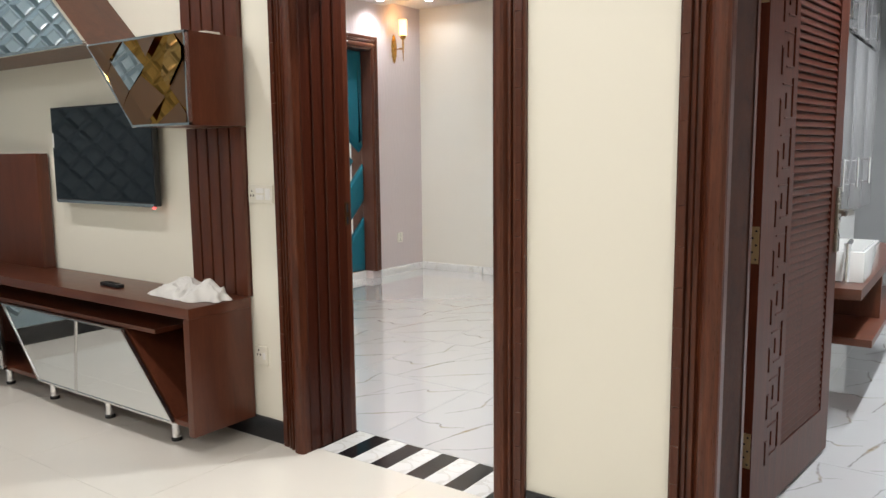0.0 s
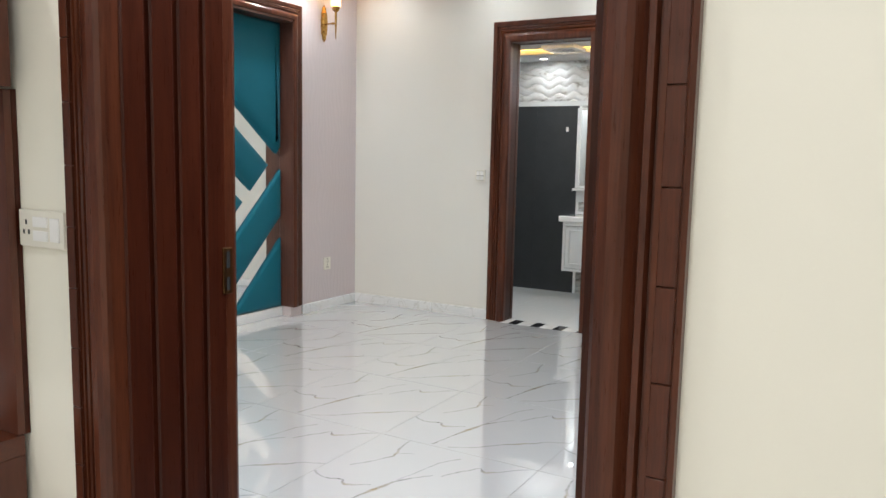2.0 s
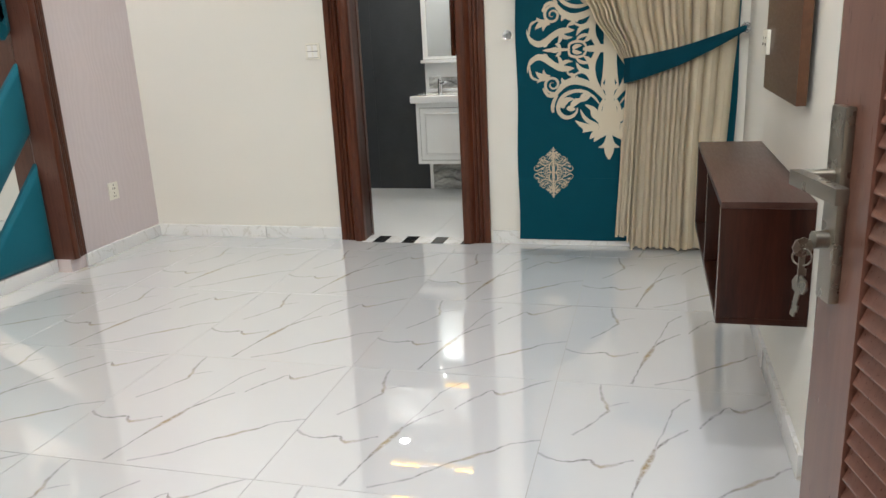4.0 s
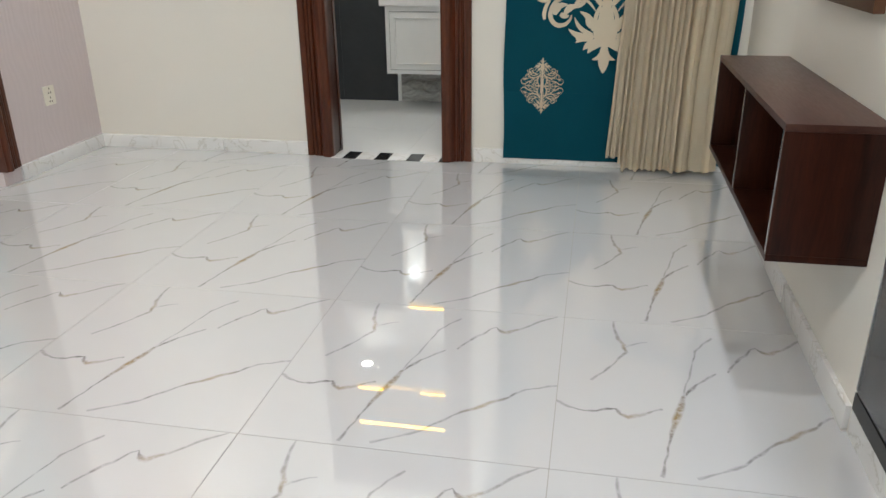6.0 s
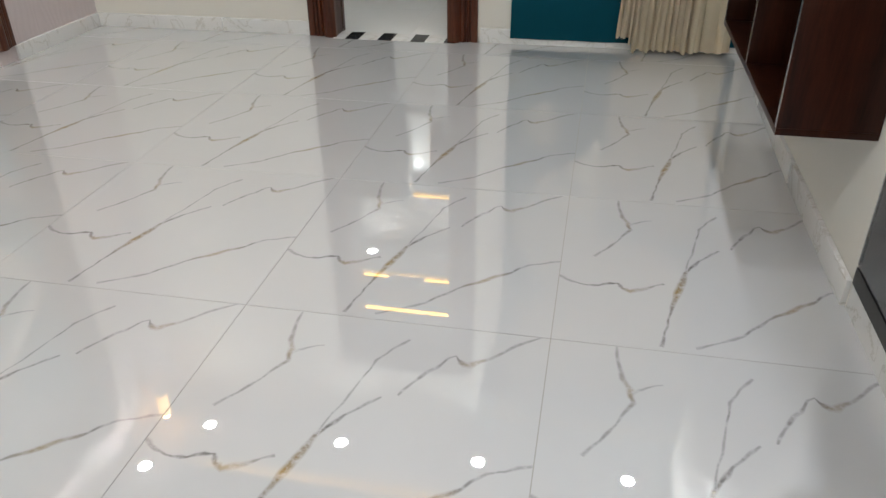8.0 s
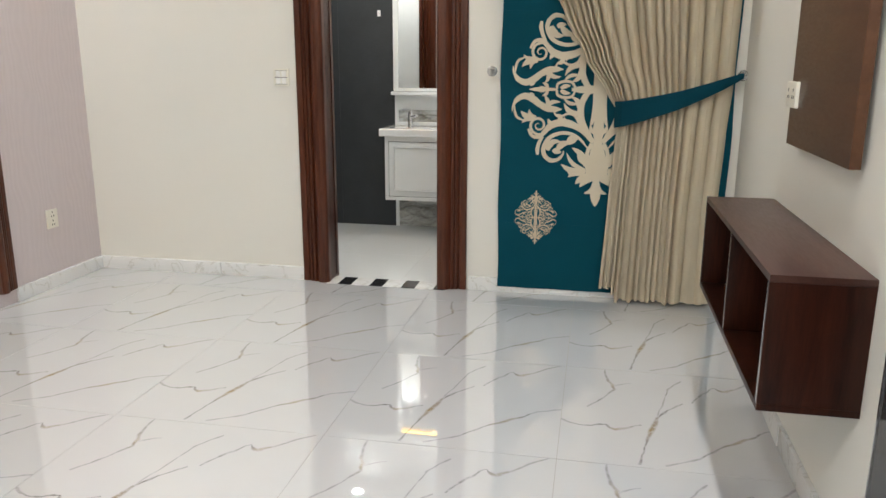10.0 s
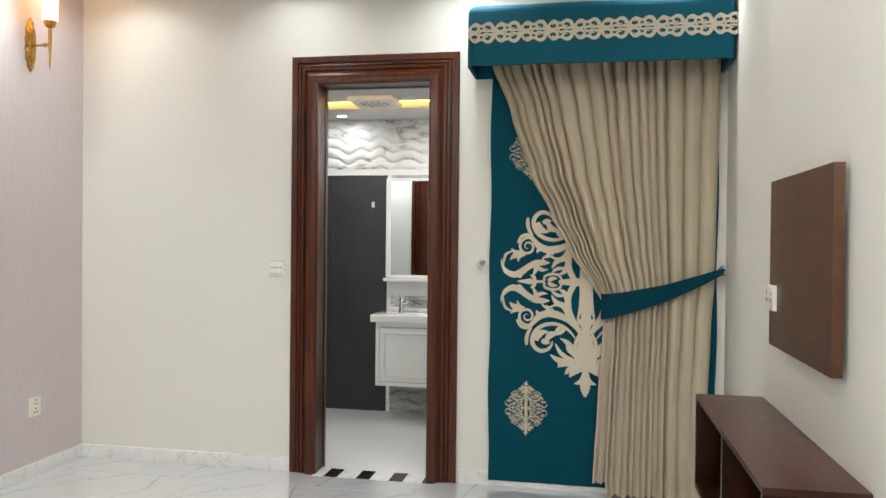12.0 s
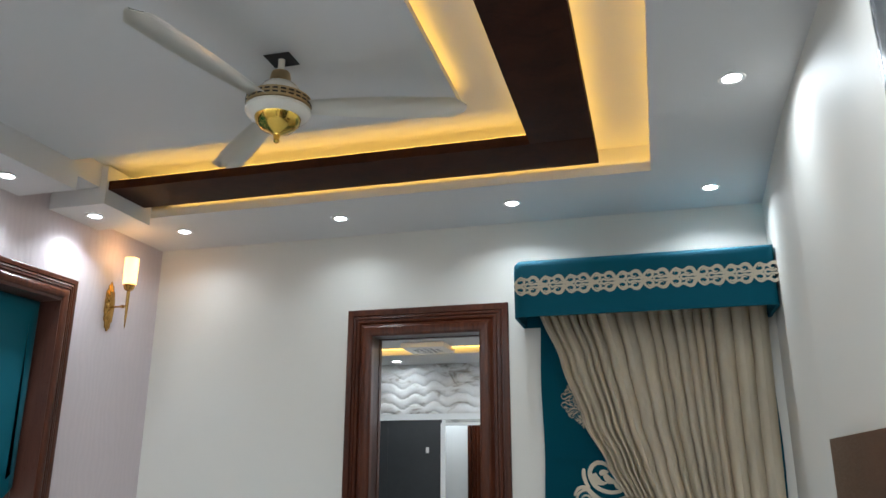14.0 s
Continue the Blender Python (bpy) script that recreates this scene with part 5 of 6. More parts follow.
def vanity():
    v = thing("vanity_unit", "white wall-hung vanity cabinet with panelled doors", "vanity")
    x0, x1, y0, y1, z0, z1 = -5.212, -4.30, 10.360, BY - 0.001, 0.268, 0.735
    block("body", (x0, x1, y0 + 0.016, y1, z0, z1), M["white_gloss"], v, bevel=0.003)
    # Black sheet paints the shade in the gaps around the doors.
    block("door_gap", (x0 + 0.026, x1 - 0.02, y0 + 0.012, y0 + 0.0155, z0 + 0.026, z1 - 0.036), M["slot"], v)
    for dims in ((x0, x0 + 0.0265, z0, z1), (x1 - 0.0265, x1, z0, z1), (x0 + 0.027, x1 - 0.027, z0, z0 + 0.0265), (x0 + 0.027, x1 - 0.027, z1 - 0.0365, z1)):
        block("face_frame", (dims[0], dims[1], y0 + 0.001, y0 + 0.0155, dims[2], dims[3]), M["white_gloss"], v)
    for i in range(2):
        a, b = x0 + 0.030 + i * 0.427, x0 + 0.030 + i * 0.427 + 0.422
        bm = bmesh.new()
        box(bm, a, b, y0, y0 + 0.015, z0 + 0.030, z1 - 0.040)
        soften(bm, 0.002, 1)
        t, ia, ib, za, zb = 0.040, a + 0.045, b - 0.045, z0 + 0.080, z1 - 0.085
        for dims in ((ia, ib, zb, zb + 0.012), (ia, ib, za - 0.012, za), (ia - 0.012, ia, za - 0.012, zb + 0.012), (ib, ib + 0.012, za - 0.012, zb + 0.012)):
            vs = box(bm, dims[0], dims[1], y0 - 0.011, y0 + 0.002, dims[2], dims[3])
            soften(bm, 0.004, 1, vs)
        d = part("cabinet_door", bm, M["white_gloss"], v)
        hx = b - 0.020 if i == 0 else a + 0.020
        bm = bmesh.new()
        pts = [(hx + 0.004 * math.sin(k / 8 * math.pi * 3), y0 - 0.004 - 0.022 * math.sin(k / 8 * math.pi), 0.52 + 0.10 * k / 8) for k in range(9)]
        for p, q in zip(pts, pts[1:]):
            tube(bm, p, q, 0.0042, n=8)
        part("handle", bm, M["chrome"], d, "slim chrome pull", True)
    b = thing("wash_basin", "white ceramic basin top on the vanity cabinet", "basin")
    bm = bmesh.new()
    vs = box(bm, x0 - 0.036, x1 + 0.03, y0 - 0.03, y1, z1 + 0.0005, z1 + 0.055)
    soften(bm, 0.012, 3)
    part("basin_top", bm, M["ceramic"], b, smooth=True)
    bm = bmesh.new()
    box(bm, x0 + 0.02, x1, y1 - 0.07, y1 - 0.004, z1 + 0.056, z1 + 0.085)
    soften(bm, 0.008, 3)
    part("back_ledge", bm, M["ceramic"], b, smooth=True)
    t = thing("basin_tap", "chrome basin mixer tap", "tap")
    bm = bmesh.new()
    lathe(bm, [(0.022, 0), (0.020, 0.02), (0.017, 0.10), (0.012, 0.11)], Matrix.Translation((-5.075, 10.60, z1 + 0.056)), 18)
    tube(bm, (-5.075, 10.60, z1 + 0.12), (-5.01, 10.52, z1 + 0.14), 0.011)
    box(bm, -5.14, -5.06, 10.59, 10.61, z1 + 0.170, z1 + 0.182)
    part("tap_body", bm, M["chrome"], t, smooth=True)
    return v


vanity()


def mirror_cabinet():
    c = thing("mirror_cabinet", "white framed bathroom mirror with a shelf below", "mirror")
    x0, x1, y0, z0, z1 = -5.225, -4.36, BY - 0.045, 1.045, 1.812
    for nm, dims in (("frame_stile", (x0, x0 + 0.038, y0, BY - 0.009, z0, z1)), ("frame_stile", (x1 - 0.038, x1, y0, BY - 0.009, z0, z1)),
                     ("frame_rail", (x0 + 0.038, x1 - 0.038, y0, BY - 0.009, z1 - 0.022, z1)), ("frame_rail", (x0 + 0.038, x1 - 0.038, y0, BY - 0.009, z0, z0 + 0.022))):
        block(nm, dims, M["white_gloss"], c, bevel=0.002)
    block("mirror_glass", (x0 + 0.037, x1 - 0.037, y0 + 0.010, y0 + 0.016, z0 + 0.021, z1 - 0.021), M["mirror"], c, "clear mirror glass")
    block("back_panel", (x0 + 0.01, x1, BY - 0.016, BY - 0.009, 0.905, z0 - 0.001), M["white_gloss"], c)
    block("shelf", (x0, x1, BY - 0.12, BY - 0.017, z0 - 0.026, z0 - 0.001), M["white_gloss"], c, bevel=0.003)
    return c


mirror_cabinet()
vent = thing("exhaust_vent", "square white ceiling exhaust grille", "vent", (-5.13, 10.0, 2.262))
bm = bmesh.new()
box(bm, -0.155, 0.155, -0.155, 0.155, 0.0, 0.036)
soften(bm, 0.012, 2)
part("vent_frame", bm, M["white_plastic"], vent, smooth=True)
for i in range(5):
    for j in range(5):
        if (i - 2) ** 2 + (j - 2) ** 2 < 6:
            block("vent_slot", (-0.09 + 0.04 * i - 0.004, -0.09 + 0.04 * i + 0.022, -0.09 + 0.042 * j, -0.09 + 0.042 * j + 0.012, -0.0012, 0.0), M["slot"], vent)


# ---- second bathroom ----
def vanity_counter():
    c = thing("floating_counter", "brown timber floating vanity counter with a lower shelf", "vanity")
    block("counter_top", (-2.398, -1.948, 6.03, 8.0, 0.640, 0.690), M["unit_flat"], c, bevel=0.003)
    block("lower_shelf", (-2.398, -1.922, 6.30, 8.0, 0.368, 0.405), M["unit_flat"], c, bevel=0.003)
    block("upright", (-2.398, -1.95, 6.86, 6.90, 0.406, 0.639), M["unit"], c)
    b = thing("counter_basin", "white rectangular ceramic basin on the timber counter", "basin")
    bm = bmesh.new()
    box(bm, -2.34, -1.965, 6.22, 6.80, 0.6905, 0.835)
    top = [f for f in bm.faces if f.normal.z > 0.9]
    r = bmesh.ops.inset_region(bm, faces=top, thickness=0.028)
    top = [f for f in bm.faces if f.normal.z > 0.9 and f.calc_area() < 0.19 and all(abs(v.co.z - 0.835) < 1e-4 for v in f.verts)]
    inner = min(top, key=lambda f: (f.calc_center_median() - Vector((-2.1525, 6.51, 0.835))).length)
    e = bmesh.ops.extrude_discrete_faces(bm, faces=[inner])
    bmesh.ops.translate(bm, vec=(0, 0, -0.11), verts=e["faces"][0].verts)
    soften(bm, 0.006, 2)
    part("basin_bowl", bm, M["ceramic"], b, smooth=True)
    t = thing("counter_tap", "chrome pillar tap beside the basin", "tap")
    bm = bmesh.new()
    tube(bm, (-2.03, 6.15, 0.6905), (-2.03, 6.15, 0.88), 0.014)
    tube(bm, (-2.03, 6.15, 0.865), (-2.03, 6.26, 0.88), 0.011)
    part("tap_body", bm, M["chrome"], t, smooth=True)


vanity_counter()


def wall_cabinets():
    for i in range(3):
        y0 = 6.45 + i * 0.50
        for tier, (z0, z1) in enumerate(((0.95, 1.90), (1.92, 2.60))):
            c = thing("wall_cabinet", "grey glossy wall cabinet with a chrome handle", "cabinet", group="grey wall cabinets")
            block("body", (-2.399, -2.165, y0, y0 + 0.496, z0, z1), M["grey_gloss"], c)
            d = block("cabinet_door", (-2.164, -2.145, y0 + 0.002, y0 + 0.494, z0 + 0.002, z1 - 0.002), M["grey_gloss"], c, bevel=0.002)
            bm = bmesh.new()
            zc = (1.18, 2.02)[tier]
            tube(bm, (-2.115, y0 + 0.06, zc - 0.08), (-2.115, y0 + 0.06, zc + 0.08), 0.007, n=10)
            for dz in (-0.065, 0.065):
                tube(bm, (-2.145, y0 + 0.06, zc + dz), (-2.115, y0 + 0.06, zc + dz), 0.005, n=8)
            part("handle", bm, M["chrome"], d, "chrome bar handle", True)
    s = thing("light_strip_panel", "narrow white vertical panel beside the cabinets", "panel")
    block("strip_panel", (-2.20, -2.165, 6.40, 6.448, 1.55, 2.60), M["white_gloss"], s, bevel=0.002)


wall_cabinets()


# ---- lounge ----
def mirror_front(parent, outline, y, name="mirror_door", glass="mirror", trim=0.010):
    """A mirror cut to an outline (x, z) with a silver edge strip."""
    bm = bmesh.new()
    prism(bm, outline, 0.014, Matrix.Translation((0, y, 0)))
    d = part(name, bm, M[glass], parent, "mirror glass panel with silver edging")
    n = len(outline)
    for i in range(n):
        a, b = Vector(outline[i]), Vector(outline[(i + 1) % n])
        t = (b - a).normalized()
        s = Vector((-t.y, t.x)) * trim / 2
        bm = bmesh.new()
        prism(bm, [tuple(a - s - t * trim / 2), tuple(b - s + t * trim / 2), tuple(b + s + t * trim / 2), tuple(a + s - t * trim / 2)], 0.018, Matrix.Translation((0, y - 0.004 - 0.0002 * i, 0)))
        part("edge_strip", bm, M["edge_silver"], d, "silver edge strip")
    return d


def media_unit():
    u = thing("media_unit", "red-brown laminate media unit with slanted mirror doors on chrome legs", "tv unit")
    x0, x1, y0, y1 = -6.945, -4.245, 4.192, YA0 - 0.014
    zt = 0.668
    block("top_board", (x0, x1, y0 - 0.006, y1, zt - 0.046, zt), M["unit_flat"], u, bevel=0.002)
    block("side_board", (x1 - 0.040, x1 - 0.0005, y0 - 0.006, y1, 0.100, zt - 0.0465), M["unit"], u, bevel=0.002)
    block("side_board", (x0, x0 + 0.04, y0, y1, 0.100, zt - 0.0465), M["unit"], u, bevel=0.002)
    block("bottom_board", (x0 + 0.041, x1 - 0.041, y0 + 0.03, y1, 0.118, 0.140), M["unit_flat"], u)
    block("mid_board", (x0 + 0.041, x1 - 0.30, y0 + 0.03, y1, 0.515, 0.535), M["unit_flat"], u)
    block("back_board", (x0 + 0.041, x1 - 0.041, y1 - 0.012, y1 - 0.002, 0.141, zt - 0.047), M["unit"], u)
    # slanted ends of the inner box
    for xa, xb in ((-4.806, -4.452), (-5.95, -5.607)):
        bm = bmesh.new()
        prism(bm, [(xa, 0.514), (xa + 0.022, 0.514), (xb + 0.022, 0.142), (xb, 0.142)], y1 - y0 - 0.06, Matrix.Translation((0, y0 + 0.035, 0)))
        part("slanted_board", bm, M["unit"], u)
    mirror_front(u, [(-5.932, 0.505), (-5.182, 0.505), (-5.230, 0.128), (-5.594, 0.128)], y0 + 0.012)
    mirror_front(u, [(-5.178, 0.505), (-4.786, 0.505), (-4.428, 0.128), (-5.226, 0.128)], y0 + 0.012)
    mirror_front(u, [(-6.65, 0.505), (-5.98, 0.505), (-5.98, 0.128), (-6.35, 0.128)], y0 + 0.012)
    for x in (-4.525, -5.075, -5.610, -6.100, -6.65):
        bm = bmesh.new()
        tube(bm, (x, 4.29, 0.018), (x, 4.29, 0.1175), 0.021, n=20)
        leg = part("leg", bm, M["chrome"], u, "short chrome leg", True)
        bm = bmesh.new()
        lathe(bm, [(0.024, 0.0), (0.025, 0.012), (0.021, 0.018)], Matrix.Translation((x, 4.29, 0)), 20)
        part("foot", bm, M["rubber"], leg, "black rubber foot", True)
    # side tower
    t = thing("side_tower", "red-brown laminate tower standing on the media unit", "cabinet")
    block("tower_body", (-6.945, -5.949, 4.475, y1, zt + 0.0005, 1.331), M["unit"], t, bevel=0.002)
    block("tower_front", (-6.945, -5.948, 4.456, 4.4745, zt + 0.0005, 1.332), M["unit"], t, bevel=0.002)
    return u


media_unit()


def slat_panel():
    s = thing("slat_panel", "red-brown vertical slat panel on the lounge wall", "wall panel")
    x0, x1 = -4.636, -4.244
    for z0, z1 in ((0.670, 1.438), (1.822, 2.75)):
        block("backing", (x0, x1, YA0 - 0.012, YA0 - 0.001, z0, z1), M["jamb"], s)
        n = 5
        st = (x1 - x0) / n
        for i in range(n):
            w = st - (0.012 if i < n - 1 else 0.0)
            block("slat", (x0 + i * st, x0 + i * st + w, YA0 - 0.030, YA0 - 0.0125, z0, z1), M["unit"], s, bevel=0.003)
    return s


slat_panel()


def wall_cabinet_mirror():
    c = thing("mirror_wall_cabinet", "red-brown wall cabinet with a slanted tinted mirror door", "cabinet")
    pts = [(-4.930, 1.820), (-4.208, 1.820), (-4.208, 1.440), (-4.612, 1.440)]
    bm = bmesh.new()
    prism(bm, pts, YA0 - 0.032 - 4.232, Matrix.Translation((0, 4.232, 0)))
    part("body", bm, M["unit"], c)
    d = mirror_front(c, [(-4.925, 1.816), (-4.216, 1.816), (-4.216, 1.445), (-4.608, 1.445)], 4.2175, glass="bronze_mirror")
    # bevelled diamond facets on the tinted mirror, brown ones painting a reflected quilted panel
    rng = random.Random(11)
    pitch = 0.27
    for k in range(-6, 7):
        for q in range(-6, 7):
            u, v = k * pitch, q * pitch
            bm = bmesh.new()
            cx, cz = -4.60 + (u + v) / 2, 1.73 + (u - v) / 2
            h = pitch / 2 - 0.002
            ring = [(cx - h, cz), (cx, cz - h), (cx + h, cz), (cx, cz + h)]
            ty, tz = rng.uniform(-0.14, 0.14), rng.uniform(-0.10, 0.16)
            vs = [bm.verts.new((px, 4.2140 + (px - cx) * ty + (pz - cz) * tz, pz)) for px, pz in ring]
            bm.faces.new(vs)
            for co, no in (((0, 0, 1.812), (0, 0, 1)), ((0, 0, 1.450), (0, 0, -1)), ((-4.220, 0, 0), (1, 0, 0)), ((-4.600, 0, 1.445), (-0.760, 0, -0.650))):
                bmesh.ops.bisect_plane(bm, geom=bm.verts[:] + bm.edges[:] + bm.faces[:], dist=1e-7, plane_co=co, plane_no=no, clear_outer=True)
            if bm.faces and sum(f.calc_area() for f in bm.faces) > 2e-4:
                part("mirror_facet", bm, M["mirror" if (k, q) == (0, 0) else "bronze_mirror" if (k, q) == (1, 1) else "quilt_reflection"], d)
            else:
                bm.free()
    k = thing("upper_wall_cabinet", "red-brown upper wall cabinet with a mirror door", "cabinet")
    pts = [(-6.85, 1.830), (-4.955, 1.830), (-5.40, 2.23), (-6.45, 2.23)]
    bm = bmesh.new()
    prism(bm, pts, YA0 - 0.004 - 4.226, Matrix.Translation((0, 4.226, 0)))
    part("body", bm, M["unit"], k)
    mirror_front(k, [(-6.84, 1.834), (-4.96, 1.834), (-5.402, 2.225), (-6.44, 2.225)], 4.2115, trim=0.016)
    b = thing("paper_box", "small pale box lying on the wall cabinet", "box")
    block("lid", (-4.40, -4.27, 4.36, 4.44, 1.8205, 1.840), M["plastic"], b, bevel=0.002)


wall_cabinet_mirror()


def television():
    t = thing("television", "black flat television on a wall bracket", "television", pose(-5.312, 4.470, 1.322, 0, 0, 0))
    w, h = 0.935, 0.515
    bm = bmesh.new()
    box(bm, -w / 2, w / 2, 0, 0.030, -h / 2, h / 2)
    soften(bm, 0.004, 2)
    part("case", bm, M["black_plastic"], t, smooth=True)
    block("screen", (-w / 2 + 0.009, w / 2 - 0.009, -0.0016, -0.0004, -h / 2 + 0.018, h / 2 - 0.009), M["screen"], t, "switched-off glossy screen")
    block("chin_strip", (-w / 2 + 0.02, w / 2 - 0.02, -0.003, 0.01, -h / 2 - 0.004, -h / 2 + 0.012), M["edge_silver"], t, "slim grey lower strip")
    block("bracket", (-0.15, 0.15, 0.031, 0.062, -0.12, 0.12), M["black_plastic"], t)
    block("standby_light", (w / 2 - 0.028, w / 2 - 0.016, -0.003, 0.006, -h / 2 - 0.012, -h / 2 - 0.004), M["red_dot"], t, "red standby light")
    block("sticker", (-w / 2 + 0.006, -w / 2 + 0.020, -0.0026, -0.0017, 0.04, 0.12), M["white_plastic"], t, "small white sticker")
    return t


television()


def remote_control():
    r = thing("remote_control", "black remote control on the media unit", "remote control", pose(-5.055, 4.335, 0.6685, 0, 0, -4))
    bm = bmesh.new()
    box(bm, -0.085, 0.085, -0.020, 0.020, 0, 0.018)
    soften(bm, 0.006, 3)
    part("case", bm, M["black_plastic"], r, smooth=True)
    for i in range(7):
        for j in range(3):
            block("button", (-0.065 + 0.019 * i, -0.055 + 0.019 * i, -0.014 + 0.011 * j, -0.007 + 0.011 * j, 0.0182, 0.0200), M["rubber"], r)
    return r


remote_control()


def towel():
    """A crumpled white cloth heaped on the unit."""
    t = thing("cloth_heap", "crumpled white cotton cloth heaped on the media unit", "cloth", (-4.50, 4.385, 0.668))
    bm = bmesh.new()
    n_a, n_r = 120, 44
    rows = []

    def crease(p):
        return 1 - 2.2 * abs(noise.noise(p))

    for j in range(n_r + 1):
        u = j / n_r
        row = []
        for i in range(n_a):
            a = 2 * math.pi * i / n_a
            edge = 1 + 0.30 * noise.noise(Vector((math.cos(a) * 2.2, math.sin(a) * 2.2, 3.1)))
            x = 0.245 * u * edge * math.cos(a)
            y = 0.115 * u * edge * math.sin(a)
            p = Vector((x * 10, y * 12, 0.4))
            q = p + Vector((noise.noise(p * 0.8), noise.noise(p * 0.8 + Vector((3, 1, 0))), 0)) * 0.8
            lump = 0.036 * math.exp(-((x + 0.035) / 0.085) ** 2 - ((y - 0.01) / 0.05) ** 2) + 0.050 * math.exp(-((x - 0.160) / 0.070) ** 4 - (y / 0.07) ** 4) + 0.012
            fall = max(0.0, 1 - u ** 6)
            z = lump * (0.85 + 0.15 * crease(q * 0.7)) + 0.017 * crease(q * 0.9) + 0.010 * crease(q * 1.9) + 0.004 * crease(q * 4.2)
            sway = Vector((noise.noise(q * 1.4 + Vector((9, 0, 0))), noise.noise(q * 1.4 + Vector((0, 9, 0))), 0)) * 0.016
            row.append(bm.verts.new((x + sway.x, y + sway.y, 0.003 + max(0.0, fall * z * 1.1) + 0.004 * fall)))
        rows.append(row)
    for a, b in zip(rows, rows[1:]):
        for i in range(n_a):
            bm.faces.new((a[i], a[(i + 1) % n_a], b[(i + 1) % n_a], b[i]))
    bmesh.ops.remove_doubles(bm, verts=bm.verts, dist=1e-5)
    part("cloth", bm, M["towel"], t, smooth=True)
    return t


towel()


# relief wall at the end of the lounge, seen in the mirrors and the screen
def relief_wall():
    q = thing("feature_wall", "slate blue diamond relief wall panel at the lounge end", "wall panel", kind="structure")
    bm = bmesh.new()
    s = 0.088
    a = [bm.verts.new(p) for p in ((0, -s, 0), (0, 0, -s), (0, s, 0), (0, 0, s))]
    b = [bm.verts.new((0.026, v.co.y * 0.70, v.co.z * 0.70)) for v in a]
    c = [bm.verts.new((0.020, v.co.y * 0.50, v.co.z * 0.50)) for v in a]
    for k in range(4):
        bm.faces.new((a[k], a[(k + 1) % 4], b[(k + 1) % 4], b[k]))
        bm.faces.new((b[k], b[(k + 1) % 4], c[(k + 1) % 4], c[k]))
    bm.faces.new(c)
    me = finish(bm, "relief_tile", M["blue_panel"])
    for j in range(28):
        for i in range(12):
            ob = new("relief_tile", me)
            ob.parent = q
            ob.location = (-6.949, 1.95 + 0.190 * i + (0.095 if j % 2 else 0), 0.30 + 0.092 * j)
    block("panel_board", (-6.960, -6.949, -2.4, 4.54, 0.13, 3.0), M["blue_panel"], q)
    block("base_band", (-6.960, -6.944, -2.4, 4.54, 0.0, 0.125), M["granite"], q, "black granite base band")


relief_wall()


# ---- floors, tile by tile ----
VEINS = [
    ([(0.160, 0.800), (0.162, 0.740), (0.172, 0.680), (0.190, 0.640), (0.197, 0.600), (0.160, 0.525), (0.128, 0.470), (0.092, 0.420)], 0.8, 3),
    ([(0.195, 0.630), (0.225, 0.655), (0.262, 0.672)], 0.5, 9),
    ([(0.264, 0.016), (0.274, 0.075), (0.286, 0.135), (0.300, 0.200), (0.316, 0.262), (0.345, 0.376), (0.372, 0.420), (0.405, 0.465), (0.448, 0.515)], 1.0, 4),
    ([(0.345, 0.376), (0.358, 0.445), (0.376, 0.512), (0.390, 0.580), (0.402, 0.640), (0.430, 0.690), (0.462, 0.732)], 0.7, 9),
    ([(0.483, 0.527), (0.505, 0.575), (0.532, 0.622), (0.560, 0.660), (0.585, 0.690), (0.600, 0.668), (0.622, 0.660), (0.665, 0.692), (0.720, 0.755), (0.778, 0.800)], 0.8, 6),
    ([(0.346, 0.024), (0.405, 0.058), (0.465, 0.098), (0.512, 0.150), (0.556, 0.200), (0.606, 0.238), (0.655, 0.276), (0.684, 0.310), (0.712, 0.336), (0.746, 0.348), (0.800, 0.372)], 0.8, 5),
    ([(0.0, 0.298), (0.024, 0.280), (0.050, 0.270), (0.080, 0.262), (0.110, 0.266), (0.140, 0.282), (0.160, 0.285), (0.172, 0.262), (0.192, 0.250), (0.235, 0.272), (0.284, 0.304)], 0.9, 8),
]


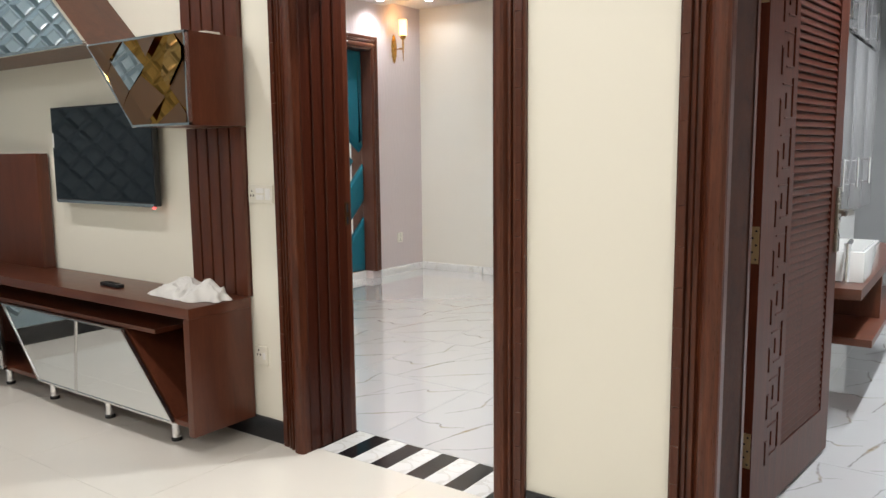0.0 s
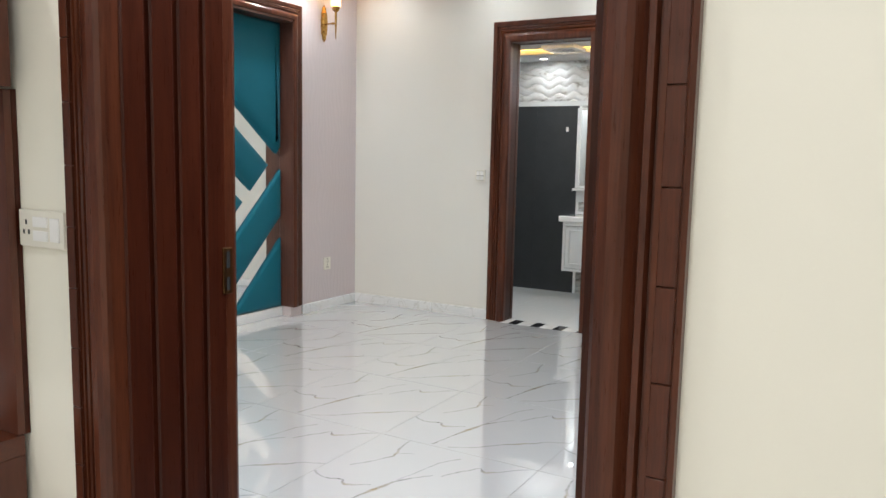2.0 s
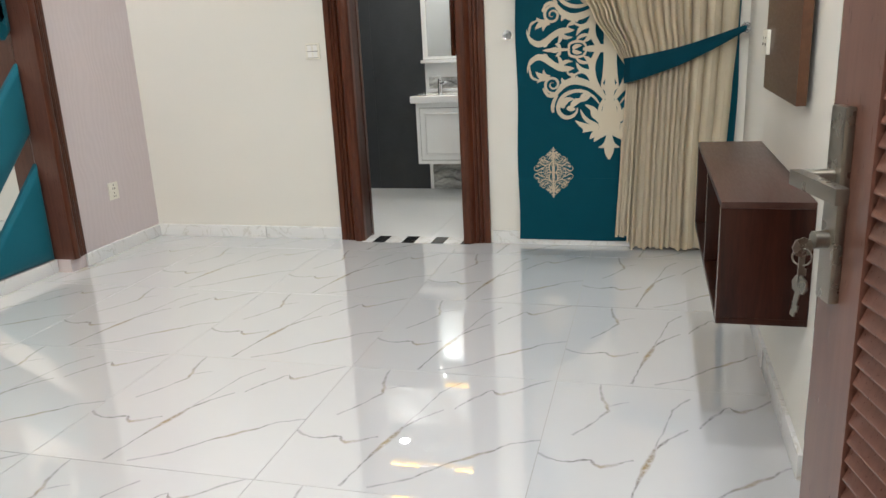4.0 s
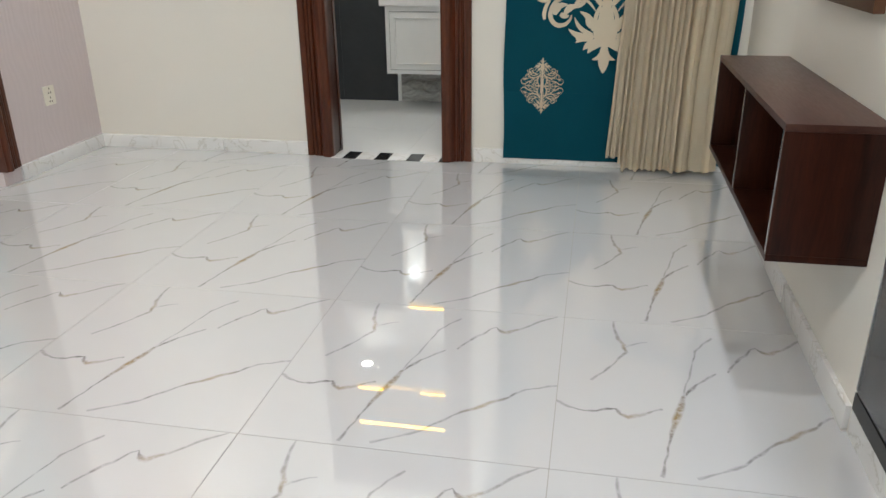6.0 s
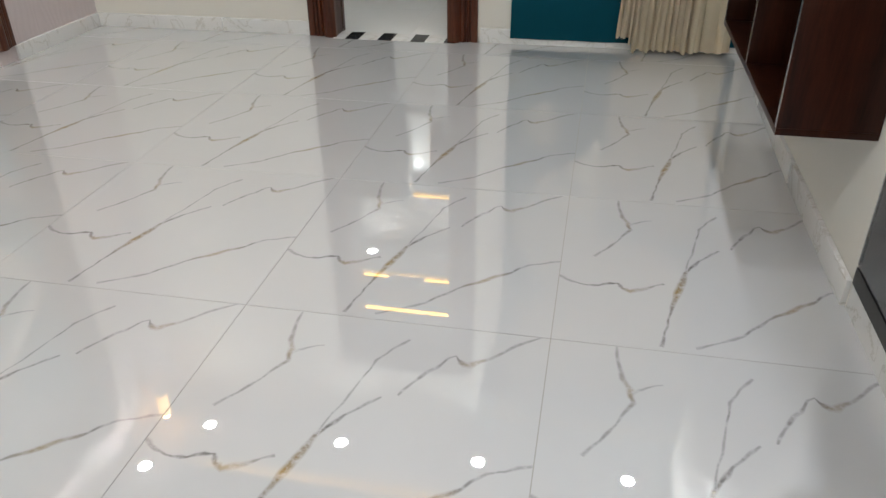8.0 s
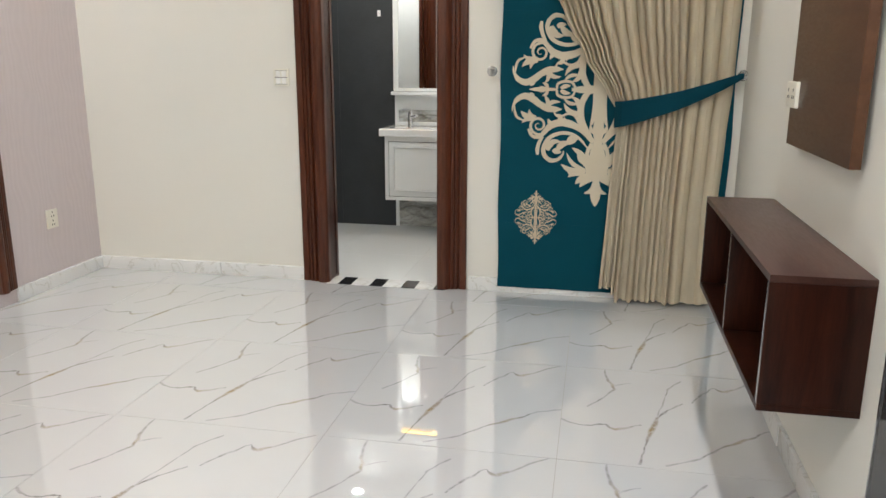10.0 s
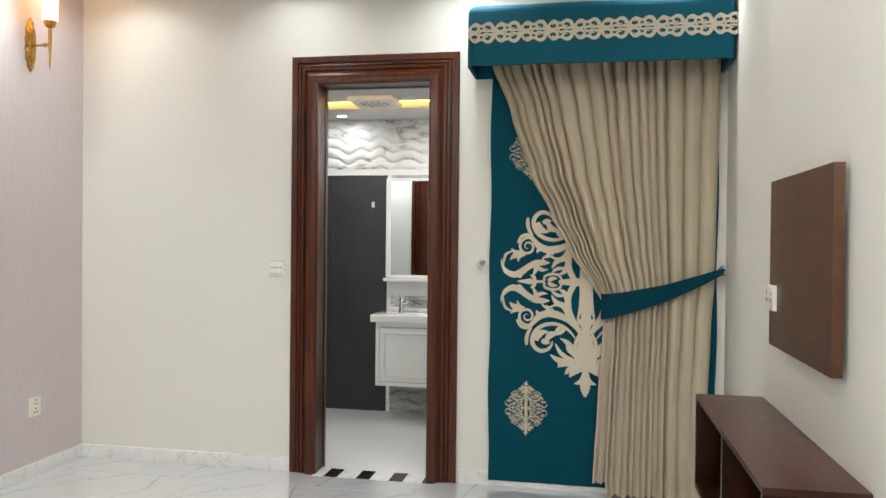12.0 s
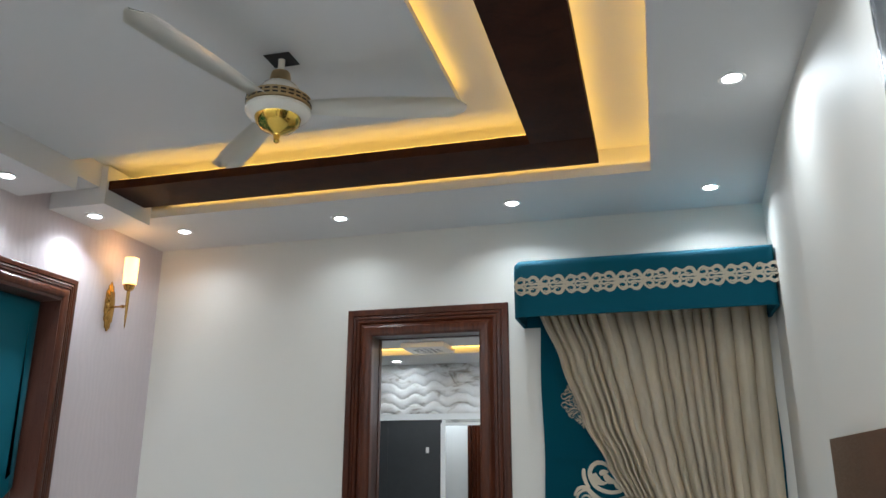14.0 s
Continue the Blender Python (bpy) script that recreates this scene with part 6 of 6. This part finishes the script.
def marble_tile(x0, x1, y0, y1, cache={}):
    """Mesh of a veined tile cut to a stretch of its 0.8 m square, with its origin at the square's corner."""
    key = tuple(round(v, 3) for v in (x0, x1, y0, y1))
    if key in cache:
        return cache[key]
    bm = bmesh.new()
    lay = bm.verts.layers.float_color.new("vein")
    rng = random.Random(7)
    for pts, strength, gold_at in VEINS:
        rows = []
        fine = []
        for a, b in zip(pts, pts[1:]):
            fine += [a, ((a[0] + b[0]) / 2 + rng.uniform(-0.004, 0.004), (a[1] + b[1]) / 2 + rng.uniform(-0.004, 0.004))]
        fine.append(pts[-1])
        n = len(fine)
        for i in range(n):
            p, q = Vector(fine[max(0, i - 1)]), Vector(fine[min(n - 1, i + 1)])
            t = (q - p).normalized()
            s = Vector((-t.y, t.x))
            u = i / (n - 1)
            w = (0.0035 + 0.0045 * rng.random()) * (0.55 + strength * 0.6)
            near = max(0.0, 1 - abs(i / 2 - gold_at) / 1.5)
            w += 0.007 * near
            k = strength * (0.55 + 0.45 * math.sin(math.pi * (0.1 + 0.8 * u))) * rng.uniform(0.65, 1.0)
            c = Vector(fine[i])
            row = []
            for side, f in ((-1, 0.0), (-0.25, 1.0), (0.25, 1.0), (1, 0.0)):
                v = bm.verts.new((c.x + s.x * w * side, c.y + s.y * w * side, 0.0003))
                v[lay] = (k * f, 0.9 * near, 0, 1)
                row.append(v)
            rows.append(row)
        for a, b in zip(rows, rows[1:]):
            for k in range(3):
                bm.faces.new((a[k], a[k + 1], b[k + 1], b[k]))
    for co, no in (((x0 + 0.001, 0, 0), (-1, 0, 0)), ((x1 - 0.001, 0, 0), (1, 0, 0)), ((0, y0 + 0.001, 0), (0, -1, 0)), ((0, y1 - 0.001, 0), (0, 1, 0))):
        bmesh.ops.bisect_plane(bm, geom=bm.verts[:] + bm.edges[:] + bm.faces[:], dist=1e-7, plane_co=co, plane_no=no, clear_outer=True)
    for f in bm.faces:
        if f.normal.z < 0:
            f.normal_flip()
    g = 0.0013
    for v in box(bm, x0 + g, x1 - g, y0 + g, y1 - g, -0.009, 0):
        v[lay] = (0, 0, 0, 1)
    me = bpy.data.meshes.new("floor_tile")
    bm.normal_update()
    bm.to_mesh(me)
    bm.free()
    me.materials.append(M["marble"])
    cache[key] = me
    return me


def plain_tile(w, h, material, cache={}):
    key = (round(w, 3), round(h, 3), material.name)
    if key not in cache:
        bm = bmesh.new()
        box(bm, 0.0009, w - 0.0009, 0.0009, h - 0.0009, -0.009, 0)
        cache[key] = finish(bm, "floor_tile", material)
    return cache[key]


def tiled(name, label, x0, x1, y0, y1, ox, oy, step, make):
    base = tagged(block(name, (x0, x1, y0, y1, -0.12, -0.0012), M["grout"]), label, "floor", kind="structure")
    i = math.floor((x0 - ox) / step)
    while ox + i * step < x1 - 0.004:
        j = math.floor((y0 - oy) / step)
        while oy + j * step < y1 - 0.004:
            a, b = max(x0, ox + i * step), min(x1, ox + (i + 1) * step)
            c, d = max(y0, oy + j * step), min(y1, oy + (j + 1) * step)
            if b - a > 0.005 and d - c > 0.005:
                make(base, ox + i * step, oy + j * step, a, b, c, d)
            j += 1
        i += 1
    return base


def lay_marble(base, gx, gy, a, b, c, d):
    ob = new("floor_tile", marble_tile(a - gx, b - gx, c - gy, d - gy))
    ob.parent, ob.location = base, (gx, gy, 0)


def lay_plain(material):
    def lay(base, gx, gy, a, b, c, d):
        ob = new("floor_tile", plain_tile(b - a, d - c, material))
        ob.parent, ob.location = base, (a, c, 0)
    return lay


floor = tiled("floor", "polished white porcelain floor tiles with grey and gold veins", XL - 0.13, XR + 0.06, 4.848, YB + 0.0, -3.783, 6.457, 0.80, lay_marble)
tiled("floor_bath", "matt white bathroom floor tiles", -6.1, -4.0, 9.195, BY + 0.01, -5.4, 9.195, 0.60, lay_plain(M["bath_tile"]))
tiled("floor_bath2", "white veined floor tiles of the second bathroom", -2.42, -0.5, 4.848, 9.3, -3.783, 6.457, 0.80, lay_marble)
tiled("floor_lounge", "cream polished lounge floor tiles", -9.0, 2.4, -2.5, 4.586, -4.105, 4.586 - 0.80, 0.80, lay_plain(M["cream_tile"]))


def threshold(name, label, x0, x1, y0, y1, first, pitch, width, lap=0.0):
    t = tagged(block(name, (x0, x1, y0 + lap, y1, -0.12, -0.0012), M["grout"]), label, "threshold", kind="structure")
    x, dark = first, True
    cuts = []
    a = x0
    while x < x1 - 0.003:
        if x > a + 0.003:
            cuts.append((a, x, "skirting"))
        cuts.append((max(x, x0), min(x + width, x1), "granite"))
        a = x + width
        x += pitch
    if a < x1 - 0.003:
        cuts.append((a, x1, "skirting"))
    for a, b, m in cuts:
        if b - a > 0.004:
            ob = new("threshold_tile", plain_tile(b - a, y1 - y0, M[m]))
            ob.parent, ob.location = t, (a, y0, 0.003 if lap else 0)
    return t


threshold("threshold_bedroom", "black and white striped stone threshold", -3.925, -2.945, 4.5865, 4.8475, -3.983, 0.193, 0.092)
threshold("threshold_bath2", "plain stone threshold of the second bathroom", D0 - 0.02, D1 + 0.02, 4.5865, 4.8475, -2.30, 0.200, 0.096)
threshold("threshold_bath", "black and white striped stone threshold of the bathroom", B0 - 0.005, B1 + 0.03, 9.047, 9.194, -5.142, 0.189, 0.080, 0.062)
